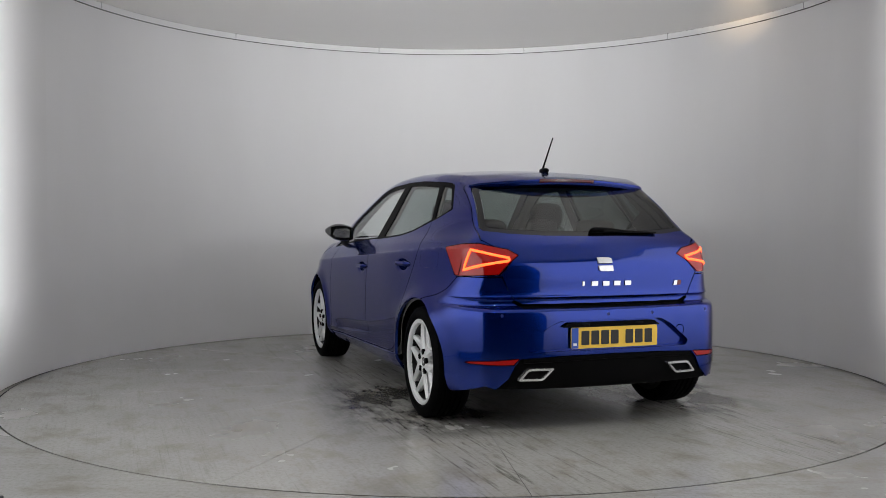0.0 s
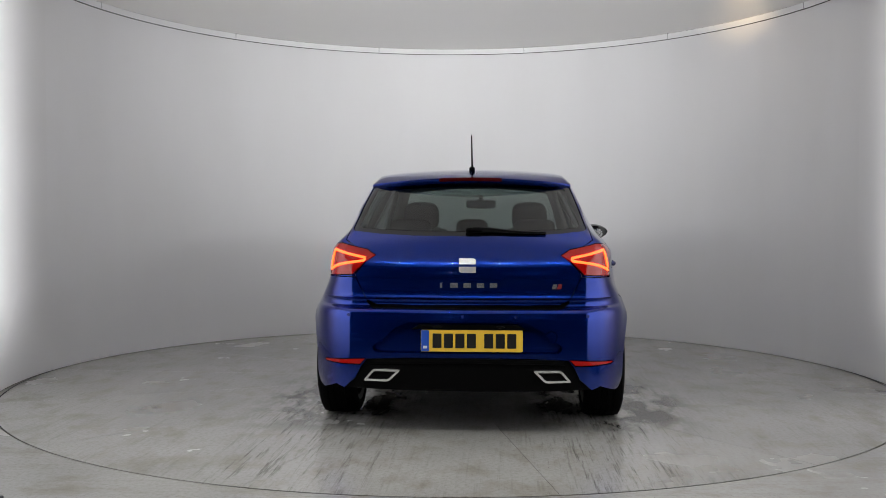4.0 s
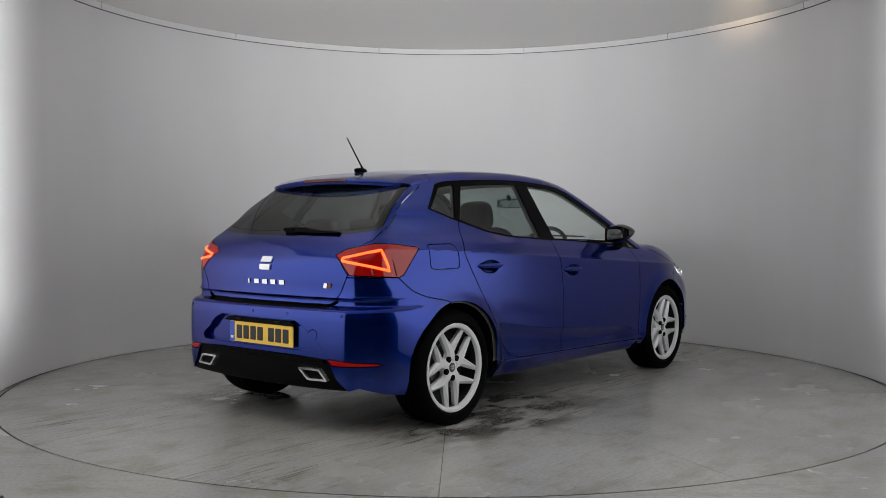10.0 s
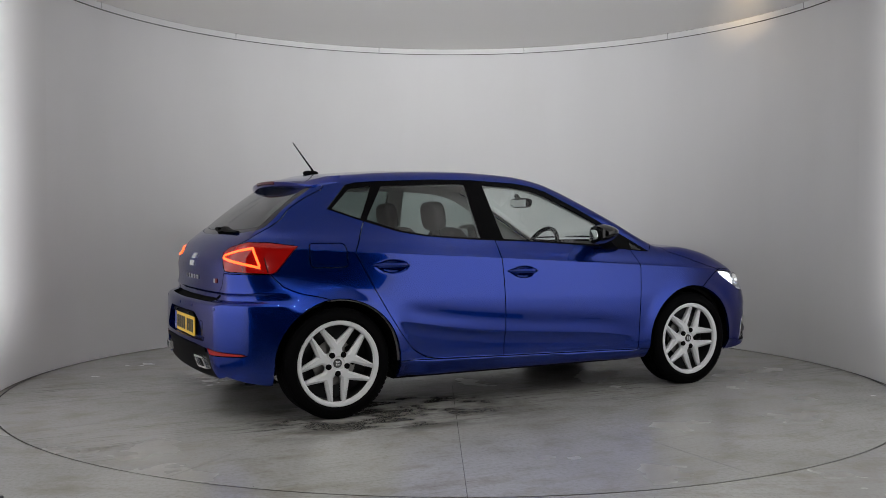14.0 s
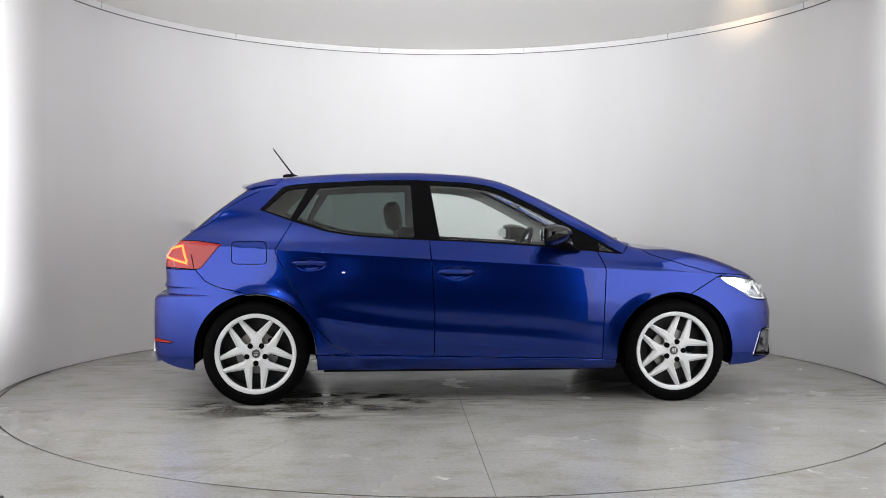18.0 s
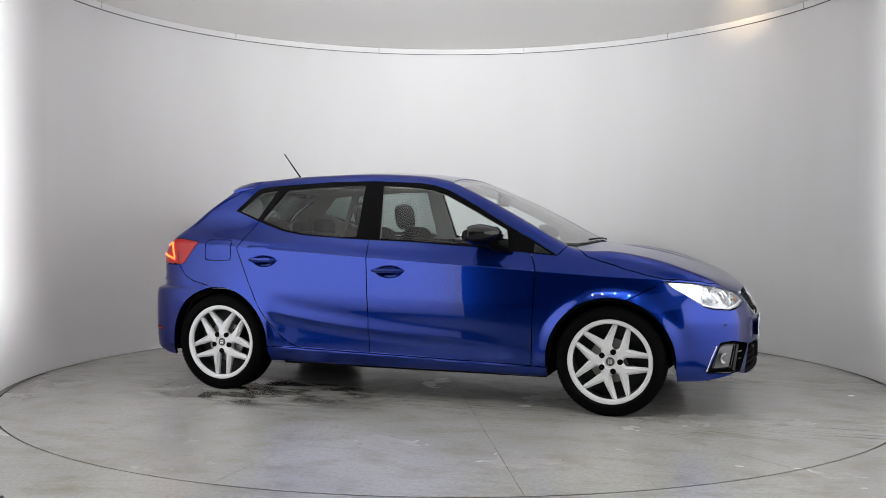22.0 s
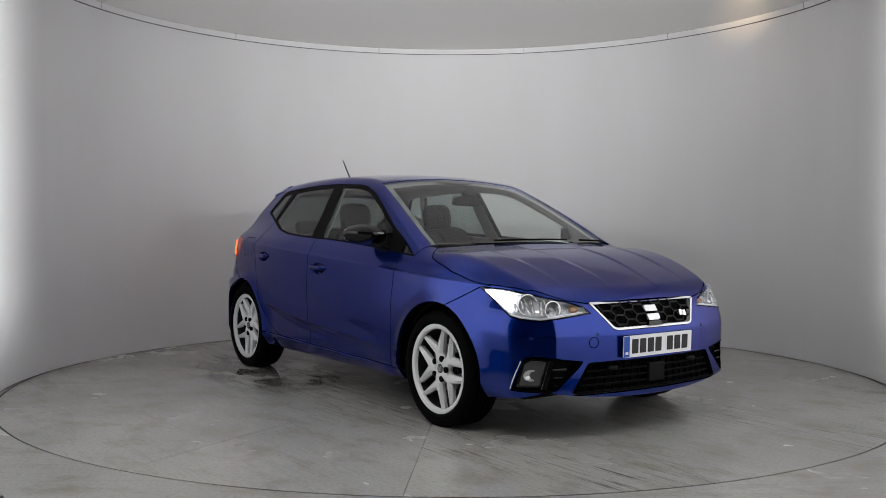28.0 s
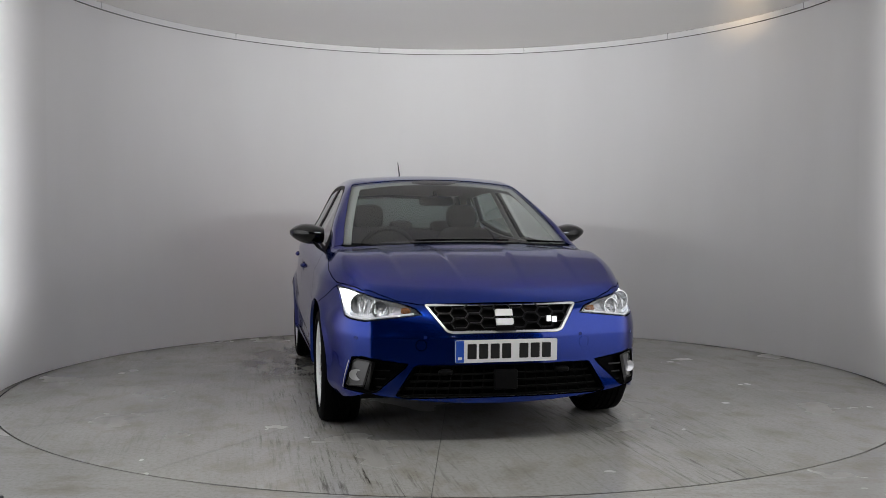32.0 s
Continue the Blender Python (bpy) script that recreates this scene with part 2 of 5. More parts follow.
bm = bmesh.new()
lathe(bm, [(0.0, -0.02), (TABLE_R + 0.05, -0.02)], 96, Matrix.Translation((0, 0, -0.01)))
tagged(ob_from("pit", bm, gap_black), "dark pit under the turntable", "floor", kind="structure")

SECTORS = 14


def sector(k, gap=0.0012):
    """One wedge plate of the turntable."""
    bm = bmesh.new()
    a, b = radians(-91.2 + 360 / SECTORS * k), radians(-91.2 + 360 / SECTORS * (k + 1))
    n, rows = 14, []
    for r in (0.30, 0.8, 1.4, 2.0, 2.5, TABLE_R):
        e = gap / r
        rows.append([(r * math.cos(a + e + (b - a - 2 * e) * i / n), r * math.sin(a + e + (b - a - 2 * e) * i / n)) for i in range(n + 1)])
    vs = [[bm.verts.new((x, y, 0.0)) for x, y in row] for row in rows]
    for p, q in zip(vs, vs[1:]):
        for i in range(n):
            bm.faces.new((p[i], q[i], q[i + 1], p[i + 1]))
    rim = [e for e in bm.edges if e.is_boundary]
    ext = bmesh.ops.extrude_edge_only(bm, edges=rim)
    for v in ext["geom"]:
        if isinstance(v, bmesh.types.BMVert):
            v.co.z = -0.015
    bmesh.ops.recalc_face_normals(bm, faces=bm.faces)
    return bm


bm = bmesh.new()
lathe(bm, [(0.0005, 0.0), (0.15, 0.0), (0.298, 0.0), (0.298, -0.015)], 64)
turntable = tagged(ob_from("turntable", bm, plate_floor), "round grey turntable of wedge plates, scuffed with tyre marks", "turntable")
for k in range(SECTORS):
    part("floor_plate", sector(k), plate_floor, turntable, smooth=False)

a0 = radians(-90 + MOUTH)
wall_turn = radians(360 - 2 * MOUTH)
bm = bmesh.new()
lathe(bm, [(WALL_R, 0.004), (WALL_R, WALL_H - 0.006), (WALL_R + 0.06, WALL_H - 0.006), (WALL_R + 0.06, 0.004)], 180, Matrix.Translation((0, WALL_Y, 0)), True, a0, wall_turn)
bmesh.ops.recalc_face_normals(bm, faces=bm.faces)
wall_round = tagged(ob_from("wall_round", bm, wall_white, smooth=True), "smooth white curved studio booth wall", "wall", kind="structure")
wall_round.data.set_sharp_from_angle(angle=radians(35))
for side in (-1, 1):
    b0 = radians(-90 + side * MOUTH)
    # added sheet whose glow stands in for light on the wall near the mouth
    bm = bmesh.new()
    lathe(bm, [(WALL_R - 0.005, 0.006), (WALL_R - 0.005, WALL_H - 0.010), (WALL_R - 0.002, WALL_H - 0.010), (WALL_R - 0.002, 0.006)], 48, Matrix.Translation((0, WALL_Y, 0)), True, b0, radians(side * (WALL_GLOW_END - MOUTH)))
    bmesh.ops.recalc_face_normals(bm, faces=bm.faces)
    wall_glow = tagged(ob_from("wall_light", bm, panel_and_wall_glow, smooth=True), "tall curved white glowing wall lining at the booth mouth", "wall light", kind="structure")
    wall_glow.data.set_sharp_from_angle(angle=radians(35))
    a, b = Vector((side * 2.342, -1.986, 0)), Vector((side * 1.62, -3.42, 0))
    q = (b - a).normalized()
    n = Vector((q.y, -q.x, 0)) * side
    bm = bmesh.new()
    prism(bm, [tuple(p.xy) for p in (a, b, b - n * 0.05, a - n * 0.05)], "z", 0.06, 2.50, 0.006)
    flat = tagged(ob_from("standing_light_panel", bm, hall_dark), "tall standing light panel in a dark frame beside the booth mouth", "light panel", "booth light panels")
    bm = bmesh.new()
    c, d = a.lerp(b, -0.002), a.lerp(b, 0.995)
    prism(bm, [tuple(p.xy) for p in (c + n * 0.006, d + n * 0.006, d - n * 0.002, c - n * 0.002)], "z", 0.075, 2.485, 0.001)
    part("diffuser_sheet", bm, panel_and_wall_glow, flat, "glowing white diffuser sheet", smooth=False)
    for k in (0.15, 0.85):
        bm = bmesh.new()
        c = a.lerp(b, k) - n * 0.025
        box(bm, c.x, c.y, 0.03, 0.10, 0.10, 0.06, Matrix(), 0.004)
        part("foot", bm, hall_dark, flat, smooth=False)

bm = bmesh.new()
lathe(bm, [(0.001, WALL_H + 0.045), (5.0, WALL_H + 0.045), (5.0, WALL_H + 0.1), (0.001, WALL_H + 0.1)], 128, Matrix.Translation((0, WALL_Y, 0)))
tagged(ob_from("ceiling", bm, ceiling_white), "off-white flat round booth ceiling", "ceiling", kind="structure")
trim_rows = [(WALL_R - 0.014, WALL_H - 0.009), (WALL_R - 0.014, WALL_H + 0.042), (WALL_R + 0.06, WALL_H + 0.042), (WALL_R + 0.06, WALL_H - 0.004)]
for k in range(9):
    bm = bmesh.new()
    g = 0.0006
    lathe(bm, trim_rows, 22, Matrix.Translation((0, WALL_Y, 0)), True, a0 + wall_turn * k / 9 + g, wall_turn / 9 - 2 * g)
    if k == 0:
        trim = tagged(ob_from("trim", bm, trim_white), "thin light grey trim ring between wall and ceiling", "trim", kind="structure")
    else:
        part("trim_piece", bm, trim_white, trim, smooth=False)
bm = bmesh.new()
lathe(bm, [(WALL_R - 0.006, WALL_H - 0.0125), (WALL_R - 0.006, WALL_H + 0.0455), (WALL_R + 0.05, WALL_H + 0.0455), (WALL_R + 0.05, WALL_H - 0.0125)], 180, Matrix.Translation((0, WALL_Y, 0)), True, a0, wall_turn)
part("shadow_gap", bm, gap_black, trim, smooth=False)

bm = bmesh.new()
box(bm, 0, 0, 2.4, 18, 18, 5.0)
bmesh.ops.reverse_faces(bm, faces=bm.faces)
tagged(ob_from("hall", bm, hall_dark), "dark hall around the photo booth", "wall", kind="structure")

# ---------- the car: surfaces in its own space (x forward from the rear axle, y to its left, z up) ----------
OFF = Vector((-1.260, -0.185, 0.0))   # rear axle's middle, seen from the turntable's axis
TRACK_R, TRACK_F, BASE, WHEEL_R = 0.829, 0.855, 2.564, 0.314


def spline(points):
    """A smooth curve through a few (x, y) knots (monotone cubic)."""
    X, Y = (np.array(v, float) for v in zip(*points))
    h, d = np.diff(X), np.diff(Y) / np.diff(X)
    m = np.zeros(len(X))
    m[0], m[-1] = d[0], d[-1]
    for i in range(1, len(X) - 1):
        if d[i - 1] * d[i] > 0:
            a, b = 2 * h[i] + h[i - 1], h[i] + 2 * h[i - 1]
            m[i] = (a + b) / (a / d[i - 1] + b / d[i])

    def f(x):
        x = np.clip(x, X[0], X[-1])
        i = np.clip(np.searchsorted(X, x) - 1, 0, len(h) - 1)
        t = (x - X[i]) / h[i]
        return Y[i] * (1 + 2 * t) * (1 - t) ** 2 + m[i] * h[i] * t * (1 - t) ** 2 + Y[i + 1] * t * t * (3 - 2 * t) + m[i + 1] * h[i] * t * t * (t - 1)
    return f


def step(a, b, x):
    t = np.clip((x - a) / (b - a), 0, 1)
    return t * t * (3 - 2 * t)


def smax(a, b, r):
    return np.maximum(a, b) + np.maximum(r - np.abs(a - b), 0) ** 2 / (4 * r)


TOP = spline([(-0.75, 0.83), (-0.60, 0.925), (-0.52, 1.005), (-0.44, 1.065), (-0.29, 1.19), (-0.12, 1.315), (-0.03, 1.372), (0.06, 1.397), (0.25, 1.419),
              (0.55, 1.438), (0.92, 1.446), (1.28, 1.431), (1.46, 1.404), (1.55, 1.379), (1.66, 1.333), (1.83, 1.252), (2.01, 1.16),
              (2.20, 1.058), (2.33, 0.997), (2.40, 0.979), (2.575, 0.958), (2.76, 0.924), (2.945, 0.868), (3.13, 0.792), (3.24, 0.728), (3.32, 0.655), (3.5, 0.45)])
SIDE = spline([(0.10, 0.70), (0.18, 0.775), (0.215, 0.822), (0.25, 0.843), (0.30, 0.863), (0.40, 0.866), (0.52, 0.871), (0.62, 0.872), (0.72, 0.868), (0.81, 0.861),
               (0.864, 0.8555), (0.874, 0.8525), (0.881, 0.8470), (0.93, 0.818), (0.99, 0.779), (1.10, 0.722), (1.20, 0.669), (1.30, 0.616), (1.37, 0.575), (1.5, 0.48)])
FRONT = spline([(0.10, 3.12), (0.15, 3.23), (0.19, 3.325), (0.22, 3.345), (0.27, 3.352), (0.33, 3.352), (0.42, 3.350), (0.53, 3.350), (0.60, 3.335), (0.66, 3.318), (0.70, 3.300), (0.76, 3.27), (1.0, 3.2)])
REAR = spline([(0.10, -0.50), (0.18, -0.60), (0.22, -0.665), (0.33, -0.688), (0.48, -0.692), (0.60, -0.690), (0.640, -0.684), (0.655, -0.668), (0.672, -0.622), (0.690, -0.616), (0.704, -0.619), (0.713, -0.627), (0.724, -0.622),
               (0.745, -0.617), (0.82, -0.620), (0.89, -0.618), (0.95, -0.596), (1.05, -0.55)])


CREASE = spline([(0.25, 0.548), (0.336, 0.536), (0.56, 0.498), (0.75, 0.469), (1.06, 0.436), (1.50, 0.408), (1.75, 0.391), (2.10, 0.352)])


def side_of(x, z):
    """Half the width at a place of the side view."""
    lift = 0.0585 * (x - 1.3) * step(0.5, 0.8, z) * (1 - step(0.95, 1.15, z))
    w = SIDE(z + lift)
    tuck = 0.022 + 0.10 * step(0.55, 0.85, z) - 0.03 * step(1.05, 1.2, z)
    w = w - tuck * np.clip((0.75 - x) / 1.15, 0, 2) ** 2
    w = w - (0.07 + 0.15 * step(0.55, 0.78, z)) * np.clip((x - 2.45) / 0.75, 0, 2) ** 2
    for wx in (0.0, BASE):
        r = np.sqrt((x - wx) ** 2 + (z - 0.31) ** 2)
        w = w + 0.020 * np.exp(-((r - 0.35) / 0.055) ** 2) * step(0.15, 0.3, z)
    for hx, hz in ((1.212, 0.798), (0.328, 0.850)):
        w = w - 0.017 * np.exp(-(((x - hx) / 0.072) ** 2 + ((z - hz) / 0.031) ** 2) ** 2)
    # the lower crease of the doors: a lip with a shallow hollow over it, tucked in below
    crease = CREASE(x)
    d = 0.0022 * np.log1p(np.exp(np.clip((crease - z) / 0.0022, -30, 30)))
    span = step(0.32, 0.50, x) * (1 - step(1.75, 2.10, x))
    w = w - 0.020 * (1 - np.exp(-d / 0.028)) * (1 - step(0.08, 0.19, d)) * span
    w = w - 0.0034 * np.exp(-((z - crease - 0.070) / 0.050) ** 2) * span
    w = w + 0.015 * (1 - step(0.283, 0.297, z + 0.022 * (x - 1.0))) * step(0.40, 0.60, x) * (1 - step(2.0, 2.2, x))
    return w


def top_of(x, y):
    drop = 0.10 - 0.015 * step(1.4, 2.3, x) - 0.045 * step(2.3, 2.6, x) + 0.02 * step(2.7, 3.2, x)
    z = TOP(x) - drop * y * y
    fade = step(2.42, 2.56, x) * (1 - step(2.75, 3.25, x))
    inner, outer = 0.225 - 0.05 * np.clip((x - 2.5) / 0.6, 0, 1), 0.530 - 0.05 * np.clip((x - 2.45) / 0.6, 0, 1)
    z = z - 0.0060 * fade * (1 - step(inner - 0.034, inner + 0.006, np.abs(y)))
    z = z - 0.0055 * fade * (1 - step(outer - 0.040, outer + 0.006, np.abs(y)))
    return z


def front_of(y, z):
    a = np.abs(y)
    return FRONT(z) - 0.22 * y * y - 4.0 * np.clip(a - 0.62, 0, 1) ** 2


def rear_of(y, z):
    a = np.abs(y)
    return REAR(z) + 0.12 * y * y + 4.5 * np.clip(a - 0.60, 0, 1) ** 2


def body_field(p):
    """Below zero inside the body."""
    x, y, z = p[..., 0], p[..., 1], p[..., 2]
    f = smax(np.abs(y) - side_of(x, z), (z - top_of(x, y)) * 0.85, 0.045)
    f = smax(f, x - front_of(y, z), 0.09)
    f = smax(f, rear_of(y, z) - x, 0.07)
    return smax(f, 0.175 + 0.045 * (1 - step(-0.62, -0.35, x)) - z, 0.03)


def on_body(start, way, far=2.2):
    """Where rays from inside leave the body."""
    lo, hi = np.zeros(len(start)), np.full(len(start), far)
    for _ in range(34):
        mid = (lo + hi) / 2
        inside = body_field(start + way * mid[:, None]) < 0
        lo, hi = np.where(inside, mid, lo), np.where(inside, hi, mid)
    return start + way * lo[:, None]


def body_normal(p):
    e, g = 0.0008, []
    for i in range(3):
        d = np.zeros(3)
        d[i] = e
        g.append(body_field(p + d) - body_field(p - d))
    g = np.stack(g, -1)
    return g / np.maximum(np.linalg.norm(g, axis=-1), 1e-12)[..., None]


def shell():
    """The left half of the body as one fine mesh."""
    def lines(a, b, s):
        return np.linspace(a, b, int(round((b - a) / s)) + 1)
    x0, x1, yw, z0, z1 = -0.80, 3.45, 0.95, 0.14, 1.50
    bm = bmesh.new()
    # one set of lines along each axis, so that the patches meet vertex on vertex
    xs, ys = lines(x0, x1, 0.024), lines(0, yw, 0.022)
    zs = np.concatenate([lines(z0, 0.24, 0.020)[:-1], lines(0.24, 0.58, 0.0060)[:-1], lines(0.58, 0.74, 0.0060)[:-1], lines(0.74, 0.98, 0.006)[:-1], lines(0.98, z1, 0.020)])
    for kind, us, vs in (("side", xs, zs), ("top", xs, ys), ("front", ys, zs), ("rear", ys, zs)):
        U, V = np.meshgrid(us, vs, indexing="ij")
        q = {"side": (U, np.full_like(U, yw), V), "top": (U, V, np.full_like(U, z1)), "front": (np.full_like(U, x1), U, V), "rear": (np.full_like(U, x0), U, V)}[kind]
        q = np.stack(q, -1).reshape(-1, 3)
        c = np.stack([np.clip(q[:, 0], -0.05, 2.75), np.zeros(len(q)), np.full(len(q), 0.56)], -1)
        d = q - c
        d /= np.linalg.norm(d, axis=1)[:, None]
        verts = [bm.verts.new(p) for p in on_body(c, d).tolist()]
        nv = len(vs)
        for i in range(len(us) - 1):
            for j in range(nv - 1):
                q = [verts[i * nv + j], verts[(i + 1) * nv + j], verts[(i + 1) * nv + j + 1], verts[i * nv + j + 1]]
                bm.faces.new(q if kind in ("front", "top") else q[::-1])
    bmesh.ops.remove_doubles(bm, verts=bm.verts, dist=0.0006)
    bmesh.ops.recalc_face_normals(bm, faces=bm.faces)
    return bm


def inside(poly, u, v):
    """Which points lie within a closed outline."""
    hit = np.zeros(len(u), bool)
    for (x0, y0), (x1, y1) in zip(poly, poly[1:] + poly[:1]):
        if y0 != y1:
            cross = ((y0 > v) != (y1 > v)) & (u < (x1 - x0) * (v - y0) / (y1 - y0) + x0)
            hit ^= cross
    return hit


def rounded(poly, r, n=4):
    """The outline with its corners rounded."""
    out = []
    for a, b, c in zip(poly[-1:] + poly[:-1], poly, poly[1:] + poly[:1]):
        a, b, c = (Vector(p) for p in (a, b, c))
        k = min(r, (a - b).length * 0.45, (c - b).length * 0.45)
        p, q = b + (a - b).normalized() * k, b + (c - b).normalized() * k
        for i in range(n + 1):
            t = i / n
            out.append(tuple((1 - t) ** 2 * p + 2 * t * (1 - t) * b + t * t * q))
    return out


WAYS = {"side": Vector((0, 1, 0)), "top": Vector((0, 0, 1)), "front": Vector((1, 0, 0)), "rear": Vector((-1, 0, 0)),
        "front_corner": Vector((1, 1, 0)).normalized(), "rear_corner": Vector((-1, 1, 0)).normalized(), "fog": Vector((1, 0.55, 0)).normalized()}


class Cutter:
    """Scores outlines into the half shell and gives the faces inside them to named panels."""

    def __init__(self, bm):
        self.bm, self.names, self.layer = bm, ["body_shell"], bm.faces.layers.int.new("panel")

    def cut(self, name, way, outline, facing=0.15, only=None):
        """outline: 2D points (side x z, top x y, front and rear y z) or, for the corner ways, 3D points."""
        bm, w = self.bm, WAYS[way]
        up = Vector((1, 0, 0)) if way == "top" else Vector((0, 0, 1))
        right = up.cross(w)
        if len(outline[0]) == 2:
            f = {"side": lambda a, b: (a, 0, b), "top": lambda a, b: (a, b, 0), "front": lambda a, b: (0, a, b), "rear": lambda a, b: (0, a, b)}[way]
            outline = [f(*p) for p in outline]
        pts = [Vector(p) for p in outline]
        flat = [(p.dot(right), p.dot(up)) for p in pts]
        lo = (min(p[0] for p in flat) - 0.03, min(p[1] for p in flat) - 0.03)
        hi = (max(p[0] for p in flat) + 0.03, max(p[1] for p in flat) + 0.03)

        def near():
            got = []
            for f in bm.faces:
                c = f.calc_center_median()
                a, b = c.dot(right), c.dot(up)
                if lo[0] < a < hi[0] and lo[1] < b < hi[1] and f.normal.dot(w) > facing and (only is None or self.names[f[self.layer]] in only):
                    got.append(f)
            return got
        faces = near()
        for (a, p), (b, q) in zip(zip(flat, pts), zip(flat[1:] + flat[:1], pts[1:] + pts[:1])):
            no = w.cross(q - p)
            if no.length < 1e-7:
                continue
            no.normalize()
            l0, l1 = (min(a[0], b[0]) - 0.03, min(a[1], b[1]) - 0.03), (max(a[0], b[0]) + 0.03, max(a[1], b[1]) + 0.03)
            sub = []
            for f in faces:
                if f.is_valid:
                    c = f.calc_center_median()
                    u, v = c.dot(right), c.dot(up)
                    if l0[0] < u < l1[0] and l0[1] < v < l1[1]:
                        sub.append(f)
            geom = list({e for f in sub for e in f.edges}) + list({v for f in sub for v in f.verts}) + sub
            r = bmesh.ops.bisect_plane(bm, geom=geom, dist=0.0004, plane_co=p, plane_no=no)
            faces = list({f for f in faces if f.is_valid} | {g for g in r["geom"] if isinstance(g, bmesh.types.BMFace)})
        faces = near()
        if not faces:
            return
        c = np.array([f.calc_center_median() for f in faces])
        m = inside(flat, c @ np.array(right), c @ np.array(up))
        if name not in self.names:
            self.names.append(name)
        k = self.names.index(name)
        for f, yes in zip(faces, m):
            if yes:
                f[self.layer] = k

    def finish(self):
        """The cut shell as arrays, drawn tight onto the true surface again."""
        bm = self.bm
        bm.verts.index_update()
        self.V = np.array([v.co[:] for v in bm.verts])
        for _ in range(2):
            n = body_normal(self.V)
            keep = self.V[:, 1].copy()
            self.V = self.V - n * body_field(self.V)[:, None] * 0.9
            self.V[np.abs(keep) < 1e-5, 1] = 0
        self.N = body_normal(self.V)
        self.N[self.V[:, 1] == 0, 1] = 0
        self.faces = {}
        for f in bm.faces:
            self.faces.setdefault(self.names[f[self.layer]], []).append([v.index for v in f.verts])
        bm.free()

    def panel(self, names, sides="LR", inset=0.0030, depth=0.016, sink=0.0, push=None):
        """A mesh of some panels' faces: edges drawn in a little and folded inwards."""
        faces = [f for n in names for f in self.faces.get(n, [])]
        count = {}
        for f in faces:
            for a, b in zip(f, f[1:] + f[:1]):
                count[(a, b)] = count.get((a, b), 0) + 1
        rim = [(a, b) for (a, b) in count if (b, a) not in count and not (self.V[a, 1] == 0 and self.V[b, 1] == 0)]
        used = sorted({i for f in faces for i in f})
        at = {i: k for k, i in enumerate(used)}
        P, N = self.V[used].copy(), self.N[used].copy()
        shift = np.zeros_like(P)
        for a, b in rim:
            d = self.V[b] - self.V[a]
            for i in (a, b):
                s = np.cross(self.N[i], d)
                shift[at[i]] += s / max(np.linalg.norm(s), 1e-9)
        ln = np.linalg.norm(shift, axis=1)
        P += np.where(ln > 1e-6, 1, 0)[:, None] * shift / np.maximum(ln, 1e-6)[:, None] * inset
        P -= N * sink
        if push is not None:
            P = push(P, N)
        mid = np.abs(self.V[used][:, 1]) < 1e-9
        P[mid, 1] = 0
        verts, out, norms = [], [], []
        for side in sides:
            s = np.array([1, 1, 1]) if side == "L" else np.array([1, -1, 1])
            base, fix = len(verts), {}
            verts += (P * s).tolist()
            nn = N * s
            for f in faces:
                g = [base + at[i] for i in f]
                out.append(g if side == "L" else g[::-1])
                norms += [nn[k - base] for k in out[-1]]
            for a, b in rim:
                for i in (a, b):
                    if i not in fix:
                        fix[i] = len(verts)
                        verts.append(((P[at[i]] - N[at[i]] * depth) * s).tolist())
                g = [base + at[b], base + at[a], fix[a], fix[b]]
                g = g if side == "L" else g[::-1]
                p = [np.array(verts[k]) for k in g]
                nr = np.cross(p[1] - p[0], p[3] - p[0])
                nr = nr / max(np.linalg.norm(nr), 1e-9)
                out.append(g)
                norms += [nr] * 4
        me = bpy.data.meshes.new("panel")
        me.from_pydata(verts, [], out)
        me.shade_smooth()
        me.normals_split_custom_set(norms)
        return me

    def make(self, name, names, material, parent, label="", **how):
        me = self.panel(names, **how)
        me.name = name
        me.materials.append(material)
        ob = new(name, me)
        ob.parent = parent
        if parent is car:
            ob.location = OFF
        if label:
            tagged(ob, label)
        return ob


ARCH_R = 0.366


def circle(cx, cz, r, n=48):
    return [(cx + r * math.cos(2 * math.pi * i / n), cz + r * math.sin(2 * math.pi * i / n)) for i in range(n)]


car = tagged(new("car"), "blue metallic five-door hatchback car parked on the turntable", "car")
K = Cutter(shell())
LOW = ("body_shell",)
# ends
K.cut("rear_bumper", "side", [(-0.9, 0.05), (-0.9, 0.822), (-0.37, 0.816), (-0.34, 0.785), (-0.304, 0.748), (-0.25, 0.722), (-0.208, 0.708), (-0.096, 0.686), (-0.02, 0.66), (-0.02, 0.05)], -2)
K.cut("front_bumper", "side", [(2.60, 0.05), (2.60, 0.64), (2.673, 0.674), (2.857, 0.768), (3.0, 0.80), (3.6, 0.86), (3.6, 0.05)], -2)
K.cut("bonnet", "top", [(2.40, -0.1), (2.40, 0.0), (2.385, 0.3), (2.365, 0.5), (2.33, 0.68), (2.385, 0.755), (2.42, 0.787), (2.50, 0.803), (2.636, 0.812), (2.76, 0.803), (2.857, 0.787), (3.0, 0.735), (3.094, 0.686),
                        (3.16, 0.61), (3.209, 0.523), (3.24, 0.42), (3.25, 0.36), (3.258, 0.2), (3.262, 0.0), (3.262, -0.1)], 0.1)
K.cut("screen_edge", "top", [(1.485, -0.1), (1.485, 0.0), (1.495, 0.3), (1.525, 0.555), (1.80, 0.612), (2.10, 0.668), (2.268, 0.69), (2.318, 0.5), (2.345, 0.25), (2.352, 0.0), (2.352, -0.1)])
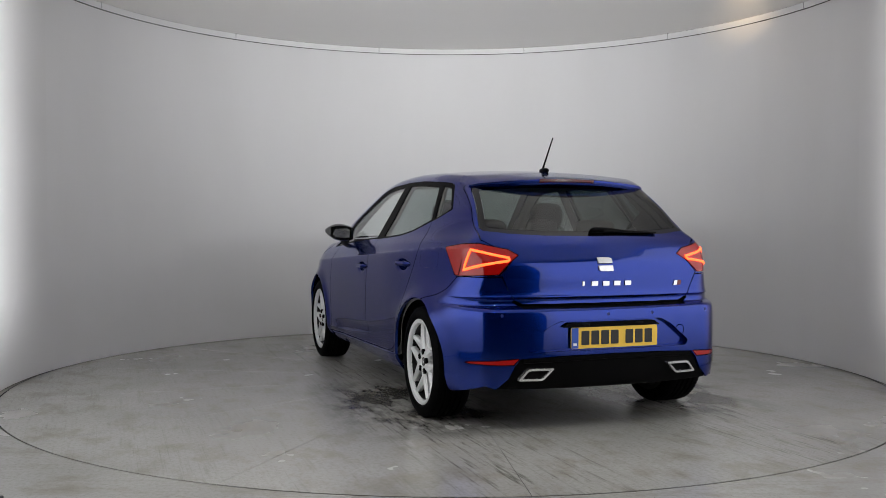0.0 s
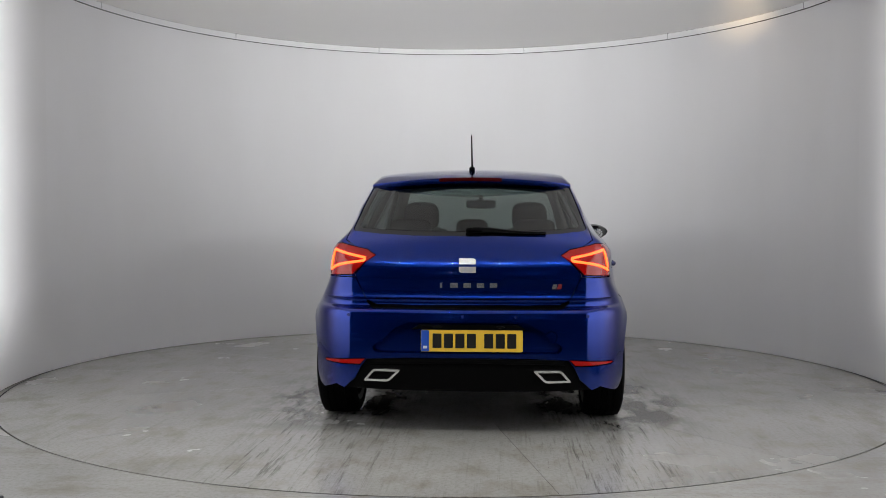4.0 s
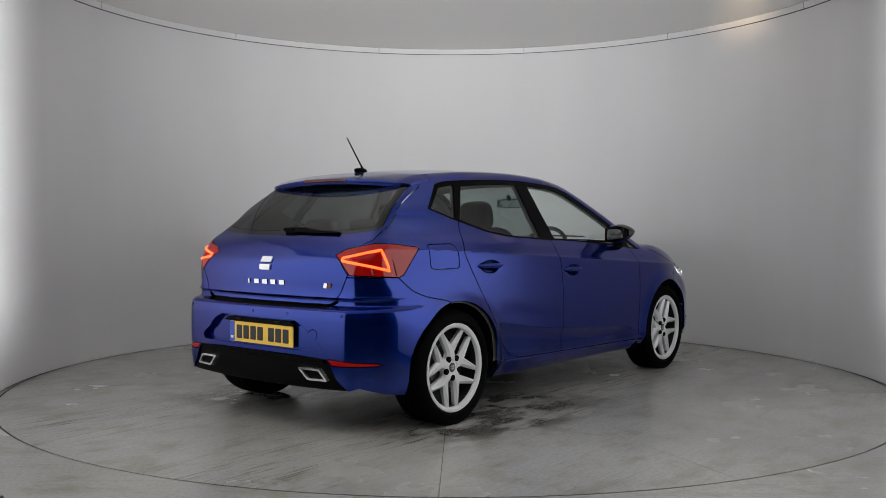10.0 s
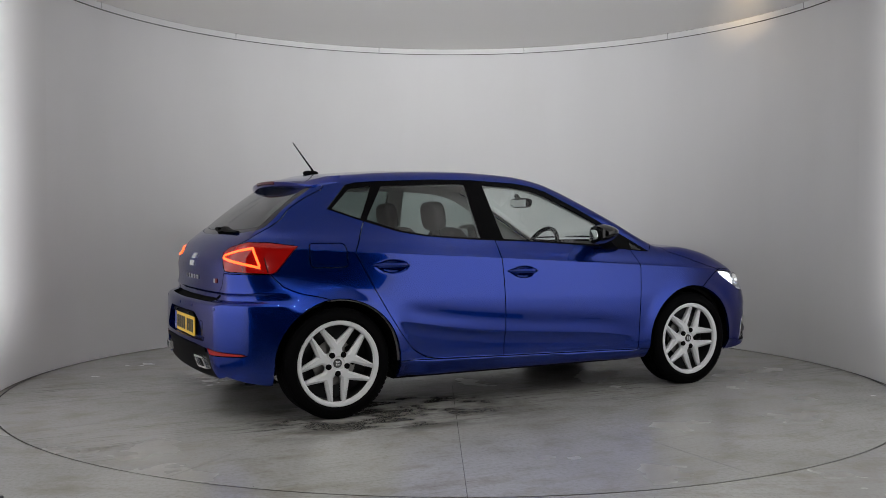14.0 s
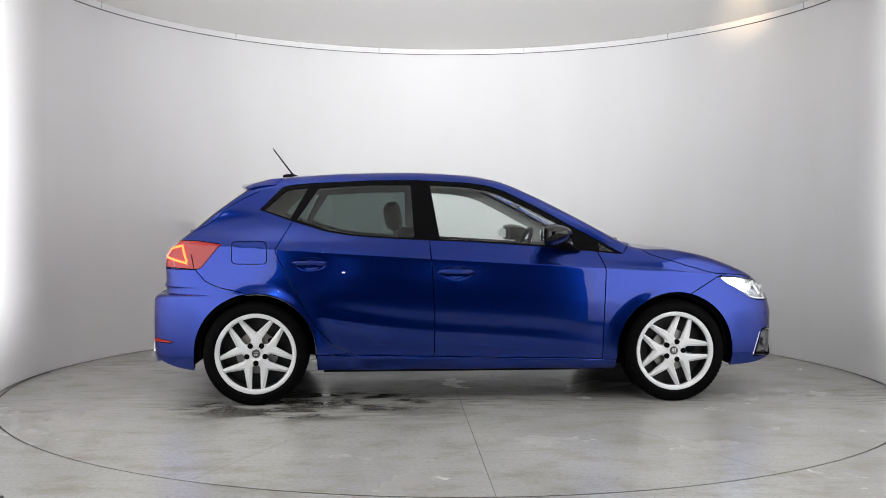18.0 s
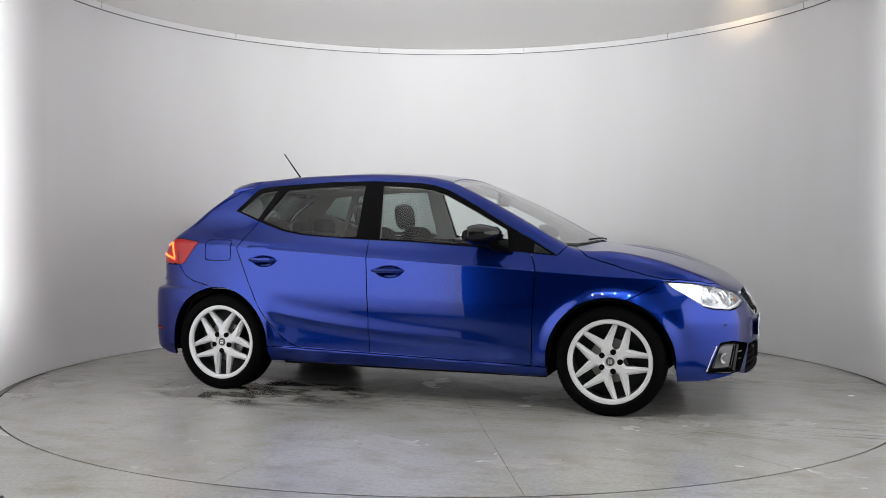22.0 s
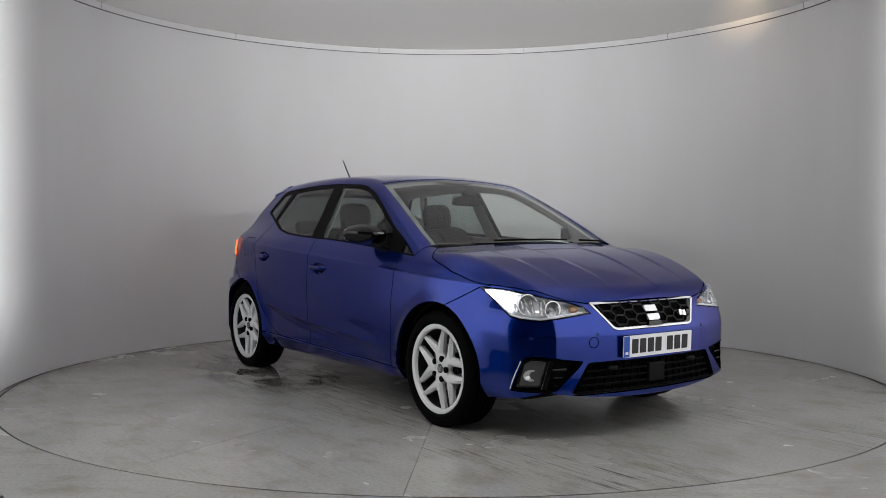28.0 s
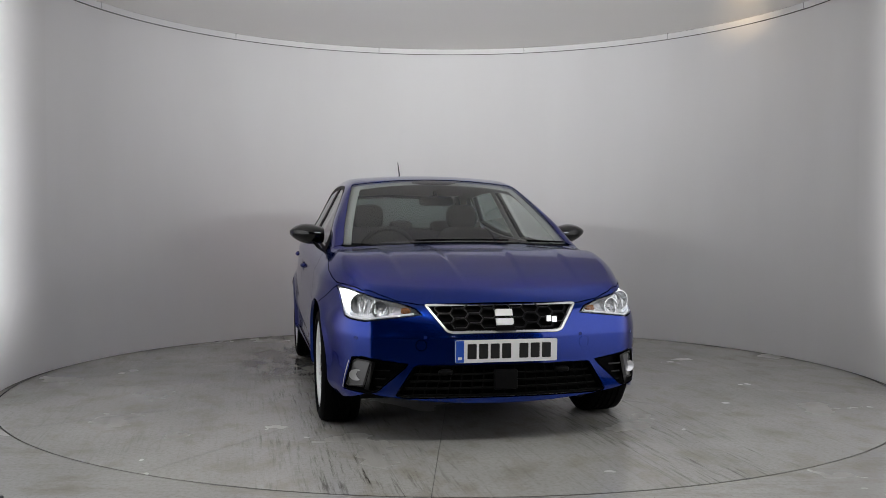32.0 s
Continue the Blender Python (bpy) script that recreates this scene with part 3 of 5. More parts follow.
K.cut("windscreen", "top", [(1.545, -0.1), (1.545, 0.0), (1.555, 0.3), (1.585, 0.512), (1.80, 0.562), (2.10, 0.622), (2.285, 0.650), (2.318, 0.5), (2.345, 0.25), (2.352, 0.0), (2.352, -0.1)], 0.15, ("screen_edge",))
K.cut("cowl", "top", [(2.352, -0.1), (2.352, 0.0), (2.345, 0.25), (2.318, 0.5), (2.268, 0.69), (2.30, 0.71), (2.33, 0.68), (2.365, 0.5), (2.385, 0.3), (2.40, 0.0), (2.40, -0.1)])
# rear end
K.cut("tailgate", "rear", [(-0.1, 1.345), (0.545, 1.345), (0.578, 1.30), (0.642, 1.075), (0.655, 1.01), (0.60, 0.975), (0.497, 0.936), (0.592, 0.832), (0.545, 0.734), (0.520, 0.695), (0.475, 0.676), (-0.1, 0.674)], 0.1)
K.cut("gate_gap", "rear", [(-0.1, 0.674), (0.475, 0.676), (0.520, 0.697), (0.530, 0.690), (0.488, 0.659), (-0.1, 0.656)], -0.2)
K.cut("rear_frit", "rear", [(-0.1, 1.36), (0.535, 1.36), (0.562, 1.295), (0.628, 1.075), (0.618, 1.060), (0.50, 1.045), (0.30, 1.034), (0.0, 1.030), (-0.1, 1.030)], 0.1)
K.cut("rear_glass", "rear", [(-0.1, 1.322), (0.500, 1.322), (0.528, 1.292), (0.592, 1.092), (0.580, 1.078), (0.48, 1.068), (0.30, 1.060), (0.0, 1.057), (-0.1, 1.057)], 0.1)
K.cut("tail_lamp", "rear_corner", [(-0.554, 0.484, 0.932), (-0.525, 0.531, 0.962), (-0.462, 0.668, 0.993), (-0.36, 0.72, 0.99), (-0.209, 0.761, 0.970), (-0.335, 0.76, 0.826), (-0.36, 0.755, 0.818), (-0.575, 0.601, 0.830)], 0.1)
K.cut("reflector", "rear_corner", [(-0.656, 0.52, 0.402), (-0.524, 0.747, 0.384), (-0.500, 0.765, 0.376), (-0.524, 0.747, 0.371), (-0.652, 0.55, 0.370)], 0.1)
K.cut("diffuser", "rear", [(-0.1, 0.412), (0.30, 0.408), (0.515, 0.398), (0.545, 0.36), (0.575, 0.30), (0.635, 0.245), (0.64, 0.10), (-0.1, 0.10)], -2, ("rear_bumper",))
K.cut("plate_recess", "rear", rounded([(-0.30, 0.588), (0.30, 0.588), (0.365, 0.560), (0.487, 0.462), (0.47, 0.437), (-0.47, 0.437)], 0.015), 0.1)
K.cut("tow_cover", "rear", circle(0.43, 0.52, 0.028, 20), 0.1, ("rear_bumper",))
# front end
K.cut("headlamp", "front_corner", [(2.856, 0.789, 0.770), (2.98, 0.742, 0.765), (3.094, 0.686, 0.748), (3.209, 0.523, 0.706), (3.249, 0.436, 0.676), (3.275, 0.410, 0.645), (3.253, 0.564, 0.628),
                                     (3.209, 0.685, 0.613), (3.126, 0.75, 0.620), (3.076, 0.77, 0.632), (2.991, 0.777, 0.687)], 0.05)
K.cut("grille", "front", rounded([(-0.385, 0.697), (0.385, 0.697), (0.392, 0.688), (0.298, 0.565), (0.270, 0.556), (-0.27, 0.556)], 0.010), 0.05)
K.cut("intake", "front", rounded([(-0.45, 0.400), (0.45, 0.400), (0.545, 0.250), (0.51, 0.240), (-0.51, 0.240)], 0.012), 0.05)
K.cut("fog_recess", "fog", [(3.155, 0.741, 0.432), (3.213, 0.701, 0.441), (3.298, 0.484, 0.407), (3.295, 0.503, 0.383), (3.263, 0.63, 0.272), (3.246, 0.664, 0.262), (3.096, 0.780, 0.266)], 0.05)
K.cut("tow_cover_front", "front", circle(0.42, 0.50, 0.026, 20), 0.1, ("front_bumper",))
# sides
SIDE_GLASS = [(0.007, 1.180), (0.141, 1.321), (0.20, 1.336), (0.329, 1.347), (0.705, 1.366), (0.989, 1.368), (1.316, 1.352), (1.42, 1.335), (1.523, 1.303), (1.727, 1.199), (1.926, 1.086), (2.086, 1.002),
              (2.245, 0.911), (2.082, 0.925), (1.762, 0.955), (1.32, 0.985), (1.046, 0.995), (0.823, 1.005), (0.578, 1.022), (0.412, 1.049), (0.212, 1.109)]
K.cut("window_frame", "side", SIDE_GLASS, 0.2, LOW)
K.cut("door_rear", "side", [(0.211, 1.110), (0.131, 0.969), (0.113, 0.938), (0.120, 0.915), (0.218, 0.719), (0.299, 0.573), (0.36, 0.483), (0.427, 0.400), (0.47, 0.358), (0.513, 0.331), (0.56, 0.312), (0.62, 0.302),
                            (1.075, 0.291), (1.075, 0.534), (1.061, 0.808), (1.046, 0.995)], 0.2, LOW)
K.cut("door_front", "side", [(1.046, 0.995), (1.061, 0.808), (1.075, 0.534), (1.075, 0.291), (2.108, 0.267), (2.115, 0.539), (2.129, 0.811), (2.124, 0.844), (2.086, 0.927), (1.5, 1.2)], 0.2, LOW)
K.cut("wing", "side", [(2.108, 0.265), (2.115, 0.539), (2.129, 0.811), (2.124, 0.844), (2.086, 0.925), (2.245, 0.911), (2.30, 0.972), (2.36, 0.975), (2.45, 0.93), (2.70, 0.90), (2.9, 0.82), (2.9, 0.10), (2.108, 0.10)], -2, LOW)
K.cut("sill", "side", [(0.30, 0.10), (0.30, 0.305), (0.62, 0.301), (1.075, 0.290), (2.108, 0.266), (2.25, 0.262), (2.25, 0.10)], -2, ("body_shell", "wing", "door_rear"))
K.cut("fuel_flap", "side", rounded([(-0.150, 0.985), (0.060, 0.985), (0.067, 0.850), (-0.147, 0.850)], 0.03), 0.2, LOW)
K.cut("quarter_glass", "side", rounded([(0.032, 1.181), (0.195, 1.124), (0.302, 1.325), (0.165, 1.307)], 0.012), 0.2)
K.cut("glass_rear", "side", rounded([(0.365, 1.322), (0.232, 1.121), (0.426, 1.058), (0.587, 1.031), (0.826, 1.014), (0.955, 1.011), (0.938, 1.346), (0.70, 1.342)], 0.010, 3), 0.2)
K.cut("glass_front", "side", rounded([(1.059, 1.345), (1.281, 1.332), (1.40, 1.313), (1.495, 1.285), (1.705, 1.183), (1.925, 1.064), (1.949, 0.954), (1.763, 0.966), (1.32, 0.993), (1.112, 1.003)], 0.010, 3), 0.2)
K.cut("glass_corner", "side", [(2.100, 0.984), (2.214, 0.920), (2.103, 0.930)], 0.2)
for wx in (0.0, BASE):
    K.cut("arch_hole", "side", circle(wx, 0.31, ARCH_R), -0.3)
    K.cut("arch_hole", "side", [(wx - ARCH_R, 0.31), (wx - ARCH_R, 0.05), (wx + ARCH_R, 0.05), (wx + ARCH_R, 0.31)], -0.3)
K.finish()


def pushed(back):
    return lambda P, N: P - N * back


def add_pair(name, names, material, label="", parent=None, **how):
    return [K.make(name, names, material, parent or car, label, sides=s, **how) for s in "LR"]


body_shell = K.make("body_shell", ["body_shell"], paint, car)
K.make("fuel_flap_blank", ["fuel_flap"], paint, body_shell, sides="L", inset=-0.002).name = "quarter_panel"
K.make("fuel_flap", ["fuel_flap"], paint, car, sides="R")
K.make("bonnet", ["bonnet"], paint, car)
tailgate = K.make("tailgate", ["tailgate"], paint, car)
rear_bumper = K.make("rear_bumper", ["rear_bumper"], paint, car)
front_bumper = K.make("front_bumper", ["front_bumper"], paint, car)
doors = {}
for kind in ("front", "rear"):
    doors[kind] = add_pair("door", ["door_" + kind], paint)
wings = add_pair("front_wing", ["wing"], paint)
sills = add_pair("sill", ["sill"], paint)
frames = add_pair("window_frame", ["window_frame"], black_satin, "satin black window surround", inset=0.0, sink=0.002)
for kind in ("front", "rear"):
    for d, s in zip(doors[kind], "LR"):
        K.make("window_glass", ["glass_" + kind], glass_clear if kind == "front" else glass_tint, d, sides=s, inset=0.0, sink=0.006, depth=0.004)
for d, s in zip(frames, "LR"):
    K.make("quarter_glass", ["quarter_glass"], glass_tint, d, sides=s, inset=0.0, sink=0.006, depth=0.004)
    K.make("corner_glass", ["glass_corner"], glass_tint, d, sides=s, inset=0.0, sink=0.006, depth=0.004)
K.make("windscreen", ["windscreen", "screen_edge"], glass_clear, car, inset=0.0, sink=0.003, depth=0.006)
K.make("pillar_trim", ["screen_edge"], headliner, car, "light grey pillar trim behind the windscreen", inset=0.0, sink=0.020, depth=0.004)
K.make("cowl", ["cowl"], black_matt, car, "black plastic windscreen cowl", inset=0.0, sink=0.012)
K.make("window_border", ["rear_frit"], black_gloss, tailgate, "black printed border of the rear window", inset=0.001, sink=0.0035, depth=0.006)
rear_window = K.make("rear_window", ["rear_glass"], glass_rear, tailgate, inset=0.001, sink=0.003, depth=0.006)
diffuser = K.make("diffuser", ["diffuser"], black_matt, rear_bumper, "black textured lower bumper diffuser", inset=0.0, sink=0.012, depth=0.03)
K.make("gate_gap", ["gate_gap"], gap_black, rear_bumper, "dark joint under the tailgate", inset=-0.001, sink=0.022, depth=-0.022)
K.make("plate_recess", ["plate_recess"], paint, rear_bumper, inset=-0.002, sink=0.032, depth=-0.0315)
K.make("tow_eye_cover", ["tow_cover"], paint, rear_bumper, sides="R", inset=0.0015)
K.make("bumper_patch", ["tow_cover"], paint, rear_bumper, sides="L", inset=-0.002)
K.make("tow_eye_cover", ["tow_cover_front"], paint, front_bumper, sides="R", inset=0.0015)
K.make("bumper_patch", ["tow_cover_front"], paint, front_bumper, sides="L", inset=-0.002)
for s in "LR":
    K.make("reflector", ["reflector"], red_lens, rear_bumper, "red rear reflector", sides=s, sink=-0.001)
K.make("interior_lining", ["tailgate", "wing", "sill", "rear_bumper", "front_bumper", "bonnet", "diffuser", "plate_recess", "reflector", "door_front", "door_rear", "tail_lamp", "headlamp", "grille", "intake", "fog_recess", "tow_cover",
       "tow_cover_front", "cowl"], lining_dark, car, "dark inner lining", inset=0.004, sink=0.075, depth=0.004)
K.make("headliner", ["body_shell", "window_frame", "fuel_flap"], headliner, car, "light grey headliner and pillar trim", inset=0.003, sink=0.034, depth=0.004)
tail_lamps = add_pair("tail_lamp", ["tail_lamp"], red_lens)
headlamps = add_pair("headlamp", ["headlamp"], glass_lens)
for lamp, s in zip(headlamps, "LR"):
    K.make("lamp_housing", ["headlamp"], lamp_inner, lamp, "silver headlamp housing", sides=s, inset=0.006, sink=0.034, depth=-0.030)
K.make("grille_back", ["grille"], gap_black, front_bumper, inset=0.0, sink=0.034, depth=-0.034)
K.make("lower_intake", ["intake"], gap_black, front_bumper, inset=0.004, sink=0.05, depth=-0.05)
for s in "LR":
    K.make("fog_recess", ["fog_recess"], black_matt, front_bumper, sides=s, inset=0.004, sink=0.04, depth=-0.04)

from mathutils.bvhtree import BVHTree


# ---------- helpers for the car's smaller parts ----------
def cpart(name, bm, material, parent=None, label="", smooth=True):
    """A part of the car, in the car's own space."""
    parent = parent or car
    ob = part(name, bm, material, parent, label, False)
    if smooth:
        me = ob.data
        me.shade_smooth()
        me.set_sharp_from_angle(angle=radians(35))
    if parent is car:
        ob.location = OFF
    return ob


SKIN = BVHTree.FromPolygons([tuple(v) for v in K.V], [f for fs in K.faces.values() for f in fs])


def cast(start, way):
    """The body's skin along one ray from inside (on the left half)."""
    hit = SKIN.ray_cast(Vector((start[0], abs(start[1]) + 1e-5, start[2])), Vector((way[0], abs(way[1]), way[2])))[0]
    return hit if hit else Vector(on_body(np.array([start], float), np.array([way], float))[0])


def front_at(y, z, out=0.0):
    p = cast((2.6, y, z), (1, 0, 0))
    return Vector((p.x + out, y, z))


def rear_at(y, z, out=0.0):
    p = cast((-0.05, y, z), (-1, 0, 0))
    return Vector((p.x - out, y, z))


def side_at(x, z, s, out=0.0):
    p = cast((x, 0.2, z), (0, 1, 0))
    return Vector((x, s * (p.y + out), z))


def loft(bm, rows, closed=False, caps=False):
    vs = [[bm.verts.new(p) for p in row] for row in rows]
    n = len(rows[0])
    for a, b in zip(vs, vs[1:]):
        for i in range(n if closed else n - 1):
            bm.faces.new((a[i], a[(i + 1) % n], b[(i + 1) % n], b[i]))
    if caps:
        bm.faces.new(vs[0][::-1])
        bm.faces.new(vs[-1])
    bmesh.ops.recalc_face_normals(bm, faces=bm.faces)
    return bm


def tube(bm, path, r, n=8, closed=False, caps=True):
    """A round bar along a path. r: one radius, or one for each point."""
    path = [Vector(p) for p in path]
    rr = r if isinstance(r, (list, tuple)) else [r] * len(path)
    rows = []
    for i, p in enumerate(path):
        a = path[i - 1] if (i or closed) else p
        b = path[(i + 1) % len(path)] if (i + 1 < len(path) or closed) else p
        t = (b - a).normalized()
        u = t.cross(Vector((0.13, 0.21, 0.97))).normalized()
        w = t.cross(u)
        rows.append([p + (u * math.cos(2 * math.pi * k / n) + w * math.sin(2 * math.pi * k / n)) * rr[i] for k in range(n)])
    if closed:
        rows.append(rows[0])
    return loft(bm, rows, True, caps and not closed)


def shrink(poly, d):
    """A closed 2D outline (running clockwise or not) moved inwards by d."""
    area = sum(a[0] * b[1] - b[0] * a[1] for a, b in zip(poly, poly[1:] + poly[:1]))
    s = 1 if area > 0 else -1
    out = []
    for a, b, c in zip(poly[-1:] + poly[:-1], poly, poly[1:] + poly[:1]):
        e, f = (Vector(b) - Vector(a)), (Vector(c) - Vector(b))
        n0, n1 = Vector((-e.y, e.x)).normalized() * s, Vector((-f.y, f.x)).normalized() * s
        m = n0 + n1
        out.append(tuple(Vector(b) + m * (d / max(0.35, m.dot(n0)))))
    return out


def hoop(bm, poly, width, at, proud=0.004, deep=0.006):
    """A flat frame along a closed 2D outline, laid on a skin given by at(u, v, out)."""
    inner = shrink(poly, width)
    rows = [[at(*p, -deep) for p in poly], [at(*p, proud) for p in poly], [at(*p, proud) for p in inner], [at(*p, -deep) for p in inner]]
    for r in rows:
        r.append(r[0])
    vs = [[bm.verts.new(p) for p in r[:-1]] for r in rows]
    n = len(poly)
    for a, b in zip(vs, vs[1:]):
        for i in range(n):
            bm.faces.new((a[i], a[(i + 1) % n], b[(i + 1) % n], b[i]))
    bmesh.ops.recalc_face_normals(bm, faces=bm.faces)
    return bm


def slab(bm, poly, at, proud, deep=0.0):
    """A thin plate over a closed 2D outline, laid on a skin."""
    a, b = [bm.verts.new(at(*p, proud)) for p in poly], [bm.verts.new(at(*p, -deep)) for p in poly]
    n = len(poly)
    fs = [bm.faces.new(a), bm.faces.new(b[::-1])] + [bm.faces.new((a[i], b[i], b[(i + 1) % n], a[(i + 1) % n])) for i in range(n)]
    bmesh.ops.recalc_face_normals(bm, faces=fs)
    return bm


def pillow(bm, m, sx, sy, sz, power=3.0, nu=20, nv=12):
    """A soft rounded block (superellipsoid)."""
    def c(a, p):
        return math.copysign(abs(math.cos(a)) ** p, math.cos(a))

    def s(a, p):
        return math.copysign(abs(math.sin(a)) ** p, math.sin(a))
    p = 2.0 / power
    rows = []
    for j in range(nv + 1):
        v = -math.pi / 2 + math.pi * j / nv
        rows.append([m @ Vector((sx / 2 * c(v, p) * c(2 * math.pi * i / nu, p), sy / 2 * c(v, p) * s(2 * math.pi * i / nu, p), sz / 2 * s(v, p))) for i in range(nu)])
    loft(bm, rows, True)
    bmesh.ops.remove_doubles(bm, verts=bm.verts, dist=1e-5)
    return bm


# ---------- wheels ----------
RIM = 0.243


def spoke_outline(a, s):
    """One leg of a twin spoke at the angle a, as 2D points."""
    pts = [(0.13, 0), (0.285, 0), (0.305, 0.050), (0.355, 0.098), (0.925, 0.112), (0.935, 0.155), (0.915, 0.205), (0.412, 0.2993), (0.105, 0.0763)]
    u, v = Vector((math.cos(a), math.sin(a))), Vector((-math.sin(a), math.cos(a))) * s
    return [tuple((u * p + v * q) * RIM) for p, q in pts]


def dish(r):
    return -0.012 - 0.020 * (1 - min(1.0, r / RIM)) ** 1.2 + 0.012 * math.exp(-((r - 0.03) / 0.03) ** 2)


def make_wheel(wx, wy, s, turn):
    """turn: the angle of the first twin spoke. The wheel's face looks to side s."""
    m = Matrix.Translation((wx, s * wy, WHEEL_R - 0.002)) @ (pose(0, 0, 0, 90) if s < 0 else pose(0, 0, 0, 90, 0, 180) @ pose(0, 0, 0))
    bm = bmesh.new()
    lathe(bm, [(RIM, -0.004), (RIM + 0.004, -0.008), (RIM - 0.002, -0.001), (RIM - 0.006, 0.0), (RIM - 0.022, -0.005), (RIM - 0.027, -0.012), (RIM - 0.028, -0.024)], 72, m)
    lathe(bm, [(0.001, -0.024), (0.036, -0.024), (0.050, -0.040), (0.050, -0.07)], 40, m)
    bmesh.ops.recalc_face_normals(bm, faces=bm.faces)
    wheel = cpart("wheel", bm, alloy, car, "silver alloy wheel with five twin spokes")
    bm = bmesh.new()
    lathe(bm, [(RIM - 0.0275, -0.020), (RIM - 0.029, -0.05), (RIM - 0.030, -0.10), (RIM - 0.028, -0.19), (RIM, -0.20)], 60, m)
    lathe(bm, [(0.05, -0.125), (RIM - 0.03, -0.125)], 40, m)
    cpart("barrel", bm, barrel_shade, wheel, "dark inner barrel of the wheel")
    for k in range(5):
        bm = bmesh.new()
        for leg in (-1, 1):
            t = bmesh.new()
            prism(t, spoke_outline(radians(turn + 72 * k), leg), "z", -0.034, 0.0)
            axis = [Vector((math.cos(b), math.sin(b))) for b in (radians(turn + 72 * k), radians(turn + 72 * k + leg * 36))]
            # no chamfer where two legs meet
            edges = [e for e in t.edges if all(v.co.z > -0.001 for v in e.verts)
                     and not any(all(abs(u.x * v.co.y - u.y * v.co.x) < 0.0012 for v in e.verts) for u in axis)]
            bmesh.ops.bevel(t, geom=edges, offset=0.013, segments=1, affect="EDGES")
            for v in t.verts:
                v.co.z += dish(v.co.xy.length)
            t.transform(m)
            me = bpy.data.meshes.new("tmp")
            t.to_mesh(me)
            t.free()
            bm.from_mesh(me)
            bpy.data.meshes.remove(me)
        cpart("spoke", bm, alloy, wheel)

    bm = bmesh.new()
    w0, w1 = -0.205, 0.004
    prof = [(RIM - 0.006, -0.010), (RIM + 0.004, 0.000), (RIM + 0.014, 0.009), (RIM + 0.030, 0.0095), (WHEEL_R - 0.018, 0.002), (WHEEL_R - 0.005, -0.012), (WHEEL_R, -0.026)]
    for g in range(4):
        c = -0.052 - g * 0.032
        prof += [(WHEEL_R, c + 0.004), (WHEEL_R - 0.007, c + 0.003), (WHEEL_R - 0.007, c - 0.003), (WHEEL_R, c - 0.004)]
    prof += [(WHEEL_R, -0.176), (WHEEL_R - 0.006, -0.192), (WHEEL_R - 0.02, -0.203), (RIM + 0.02, -0.208), (RIM - 0.004, -0.196)]
    lathe(bm, prof, 96, m)
    bmesh.ops.recalc_face_normals(bm, faces=bm.faces)
    tyre = cpart("tyre", bm, rubber, wheel, "black low-profile tyre")
    # shoulder blocks
    bm = bmesh.new()
    for k in range(72):
        a = 2 * math.pi * k / 72
        q = m @ Matrix.Rotation(a, 4, "Z") @ Matrix.Translation((WHEEL_R - 0.0130, 0, -0.017)) @ pose(0, 0, 0, 0, 35, 0)
        box(bm, 0, 0, 0, 0.006, 0.019, 0.026, q)
    cpart("tread_shoulder", bm, rubber, wheel, smooth=False)

    bm = bmesh.new()
    lathe(bm, [(0.001, -0.0195), (0.022, -0.0195), (0.0255, -0.022), (0.026, -0.03)], 28, m)
    cap = cpart("centre_cap", bm, dark_metal, wheel, "dark centre cap with a chrome emblem")
    for k in range(5):
        a = radians(turn + 72 * k)
        bm = bmesh.new()
        lathe(bm, [(0.0005, -0.030), (0.013, -0.0305), (0.0165, -0.033), (0.0165, -0.045)], 14, m @ Matrix.Translation((0.057 * math.cos(a), 0.057 * math.sin(a), 0.0180)))
        cpart("bolt", bm, black_matt, wheel, smooth=False)
    bm = bmesh.new()
    for dz in (-0.007, 0.007):
        box(bm, 0, dz, -0.0188, 0.026, 0.010, 0.002, m @ pose(0, 0, 0, 0, 0, turn + 90), 0.0006)
    cpart("emblem", bm, chrome, wheel, smooth=False)
    bm = bmesh.new()
    lathe(bm, [(0.06, -0.085), (0.07, -0.078), (0.128, -0.078), (0.128, -0.090), (0.06, -0.090)], 48, m)
    cpart("brake_disc", bm, brake_steel, wheel, "worn steel brake disc")
    bm = bmesh.new()
    mm = m @ Matrix.Rotation(radians(20), 4, "Z")
    box(bm, 0.112, 0, -0.078, 0.05, 0.11, 0.06, mm, 0.008)
    cpart("brake_caliper", bm, black_matt, wheel, "dark brake caliper", smooth=False)
    # liner of the arch
    bm = bmesh.new()
    lm = Matrix.Translation((wx, s * 0.5, 0.31)) @ (pose(0, 0, 0, 90) if s < 0 else pose(0, 0, 0, 90, 0, 180))
    lathe(bm, [(0.02, -0.03), (ARCH_R + 0.004, -0.03), (ARCH_R + 0.006, 0.328 if wx > 1 else 0.318)], 40, lm, False, radians(-10), radians(200))
    cpart("arch_liner", bm, gap_black, wheel, "black wheel arch liner")
    return wheel


make_wheel(0.0, TRACK_R + 0.014, -1, -90)
make_wheel(0.0, TRACK_R + 0.014, 1, -60)
make_wheel(BASE, TRACK_F + 0.004, -1, 0)
make_wheel(BASE, TRACK_F + 0.004, 1, 20)

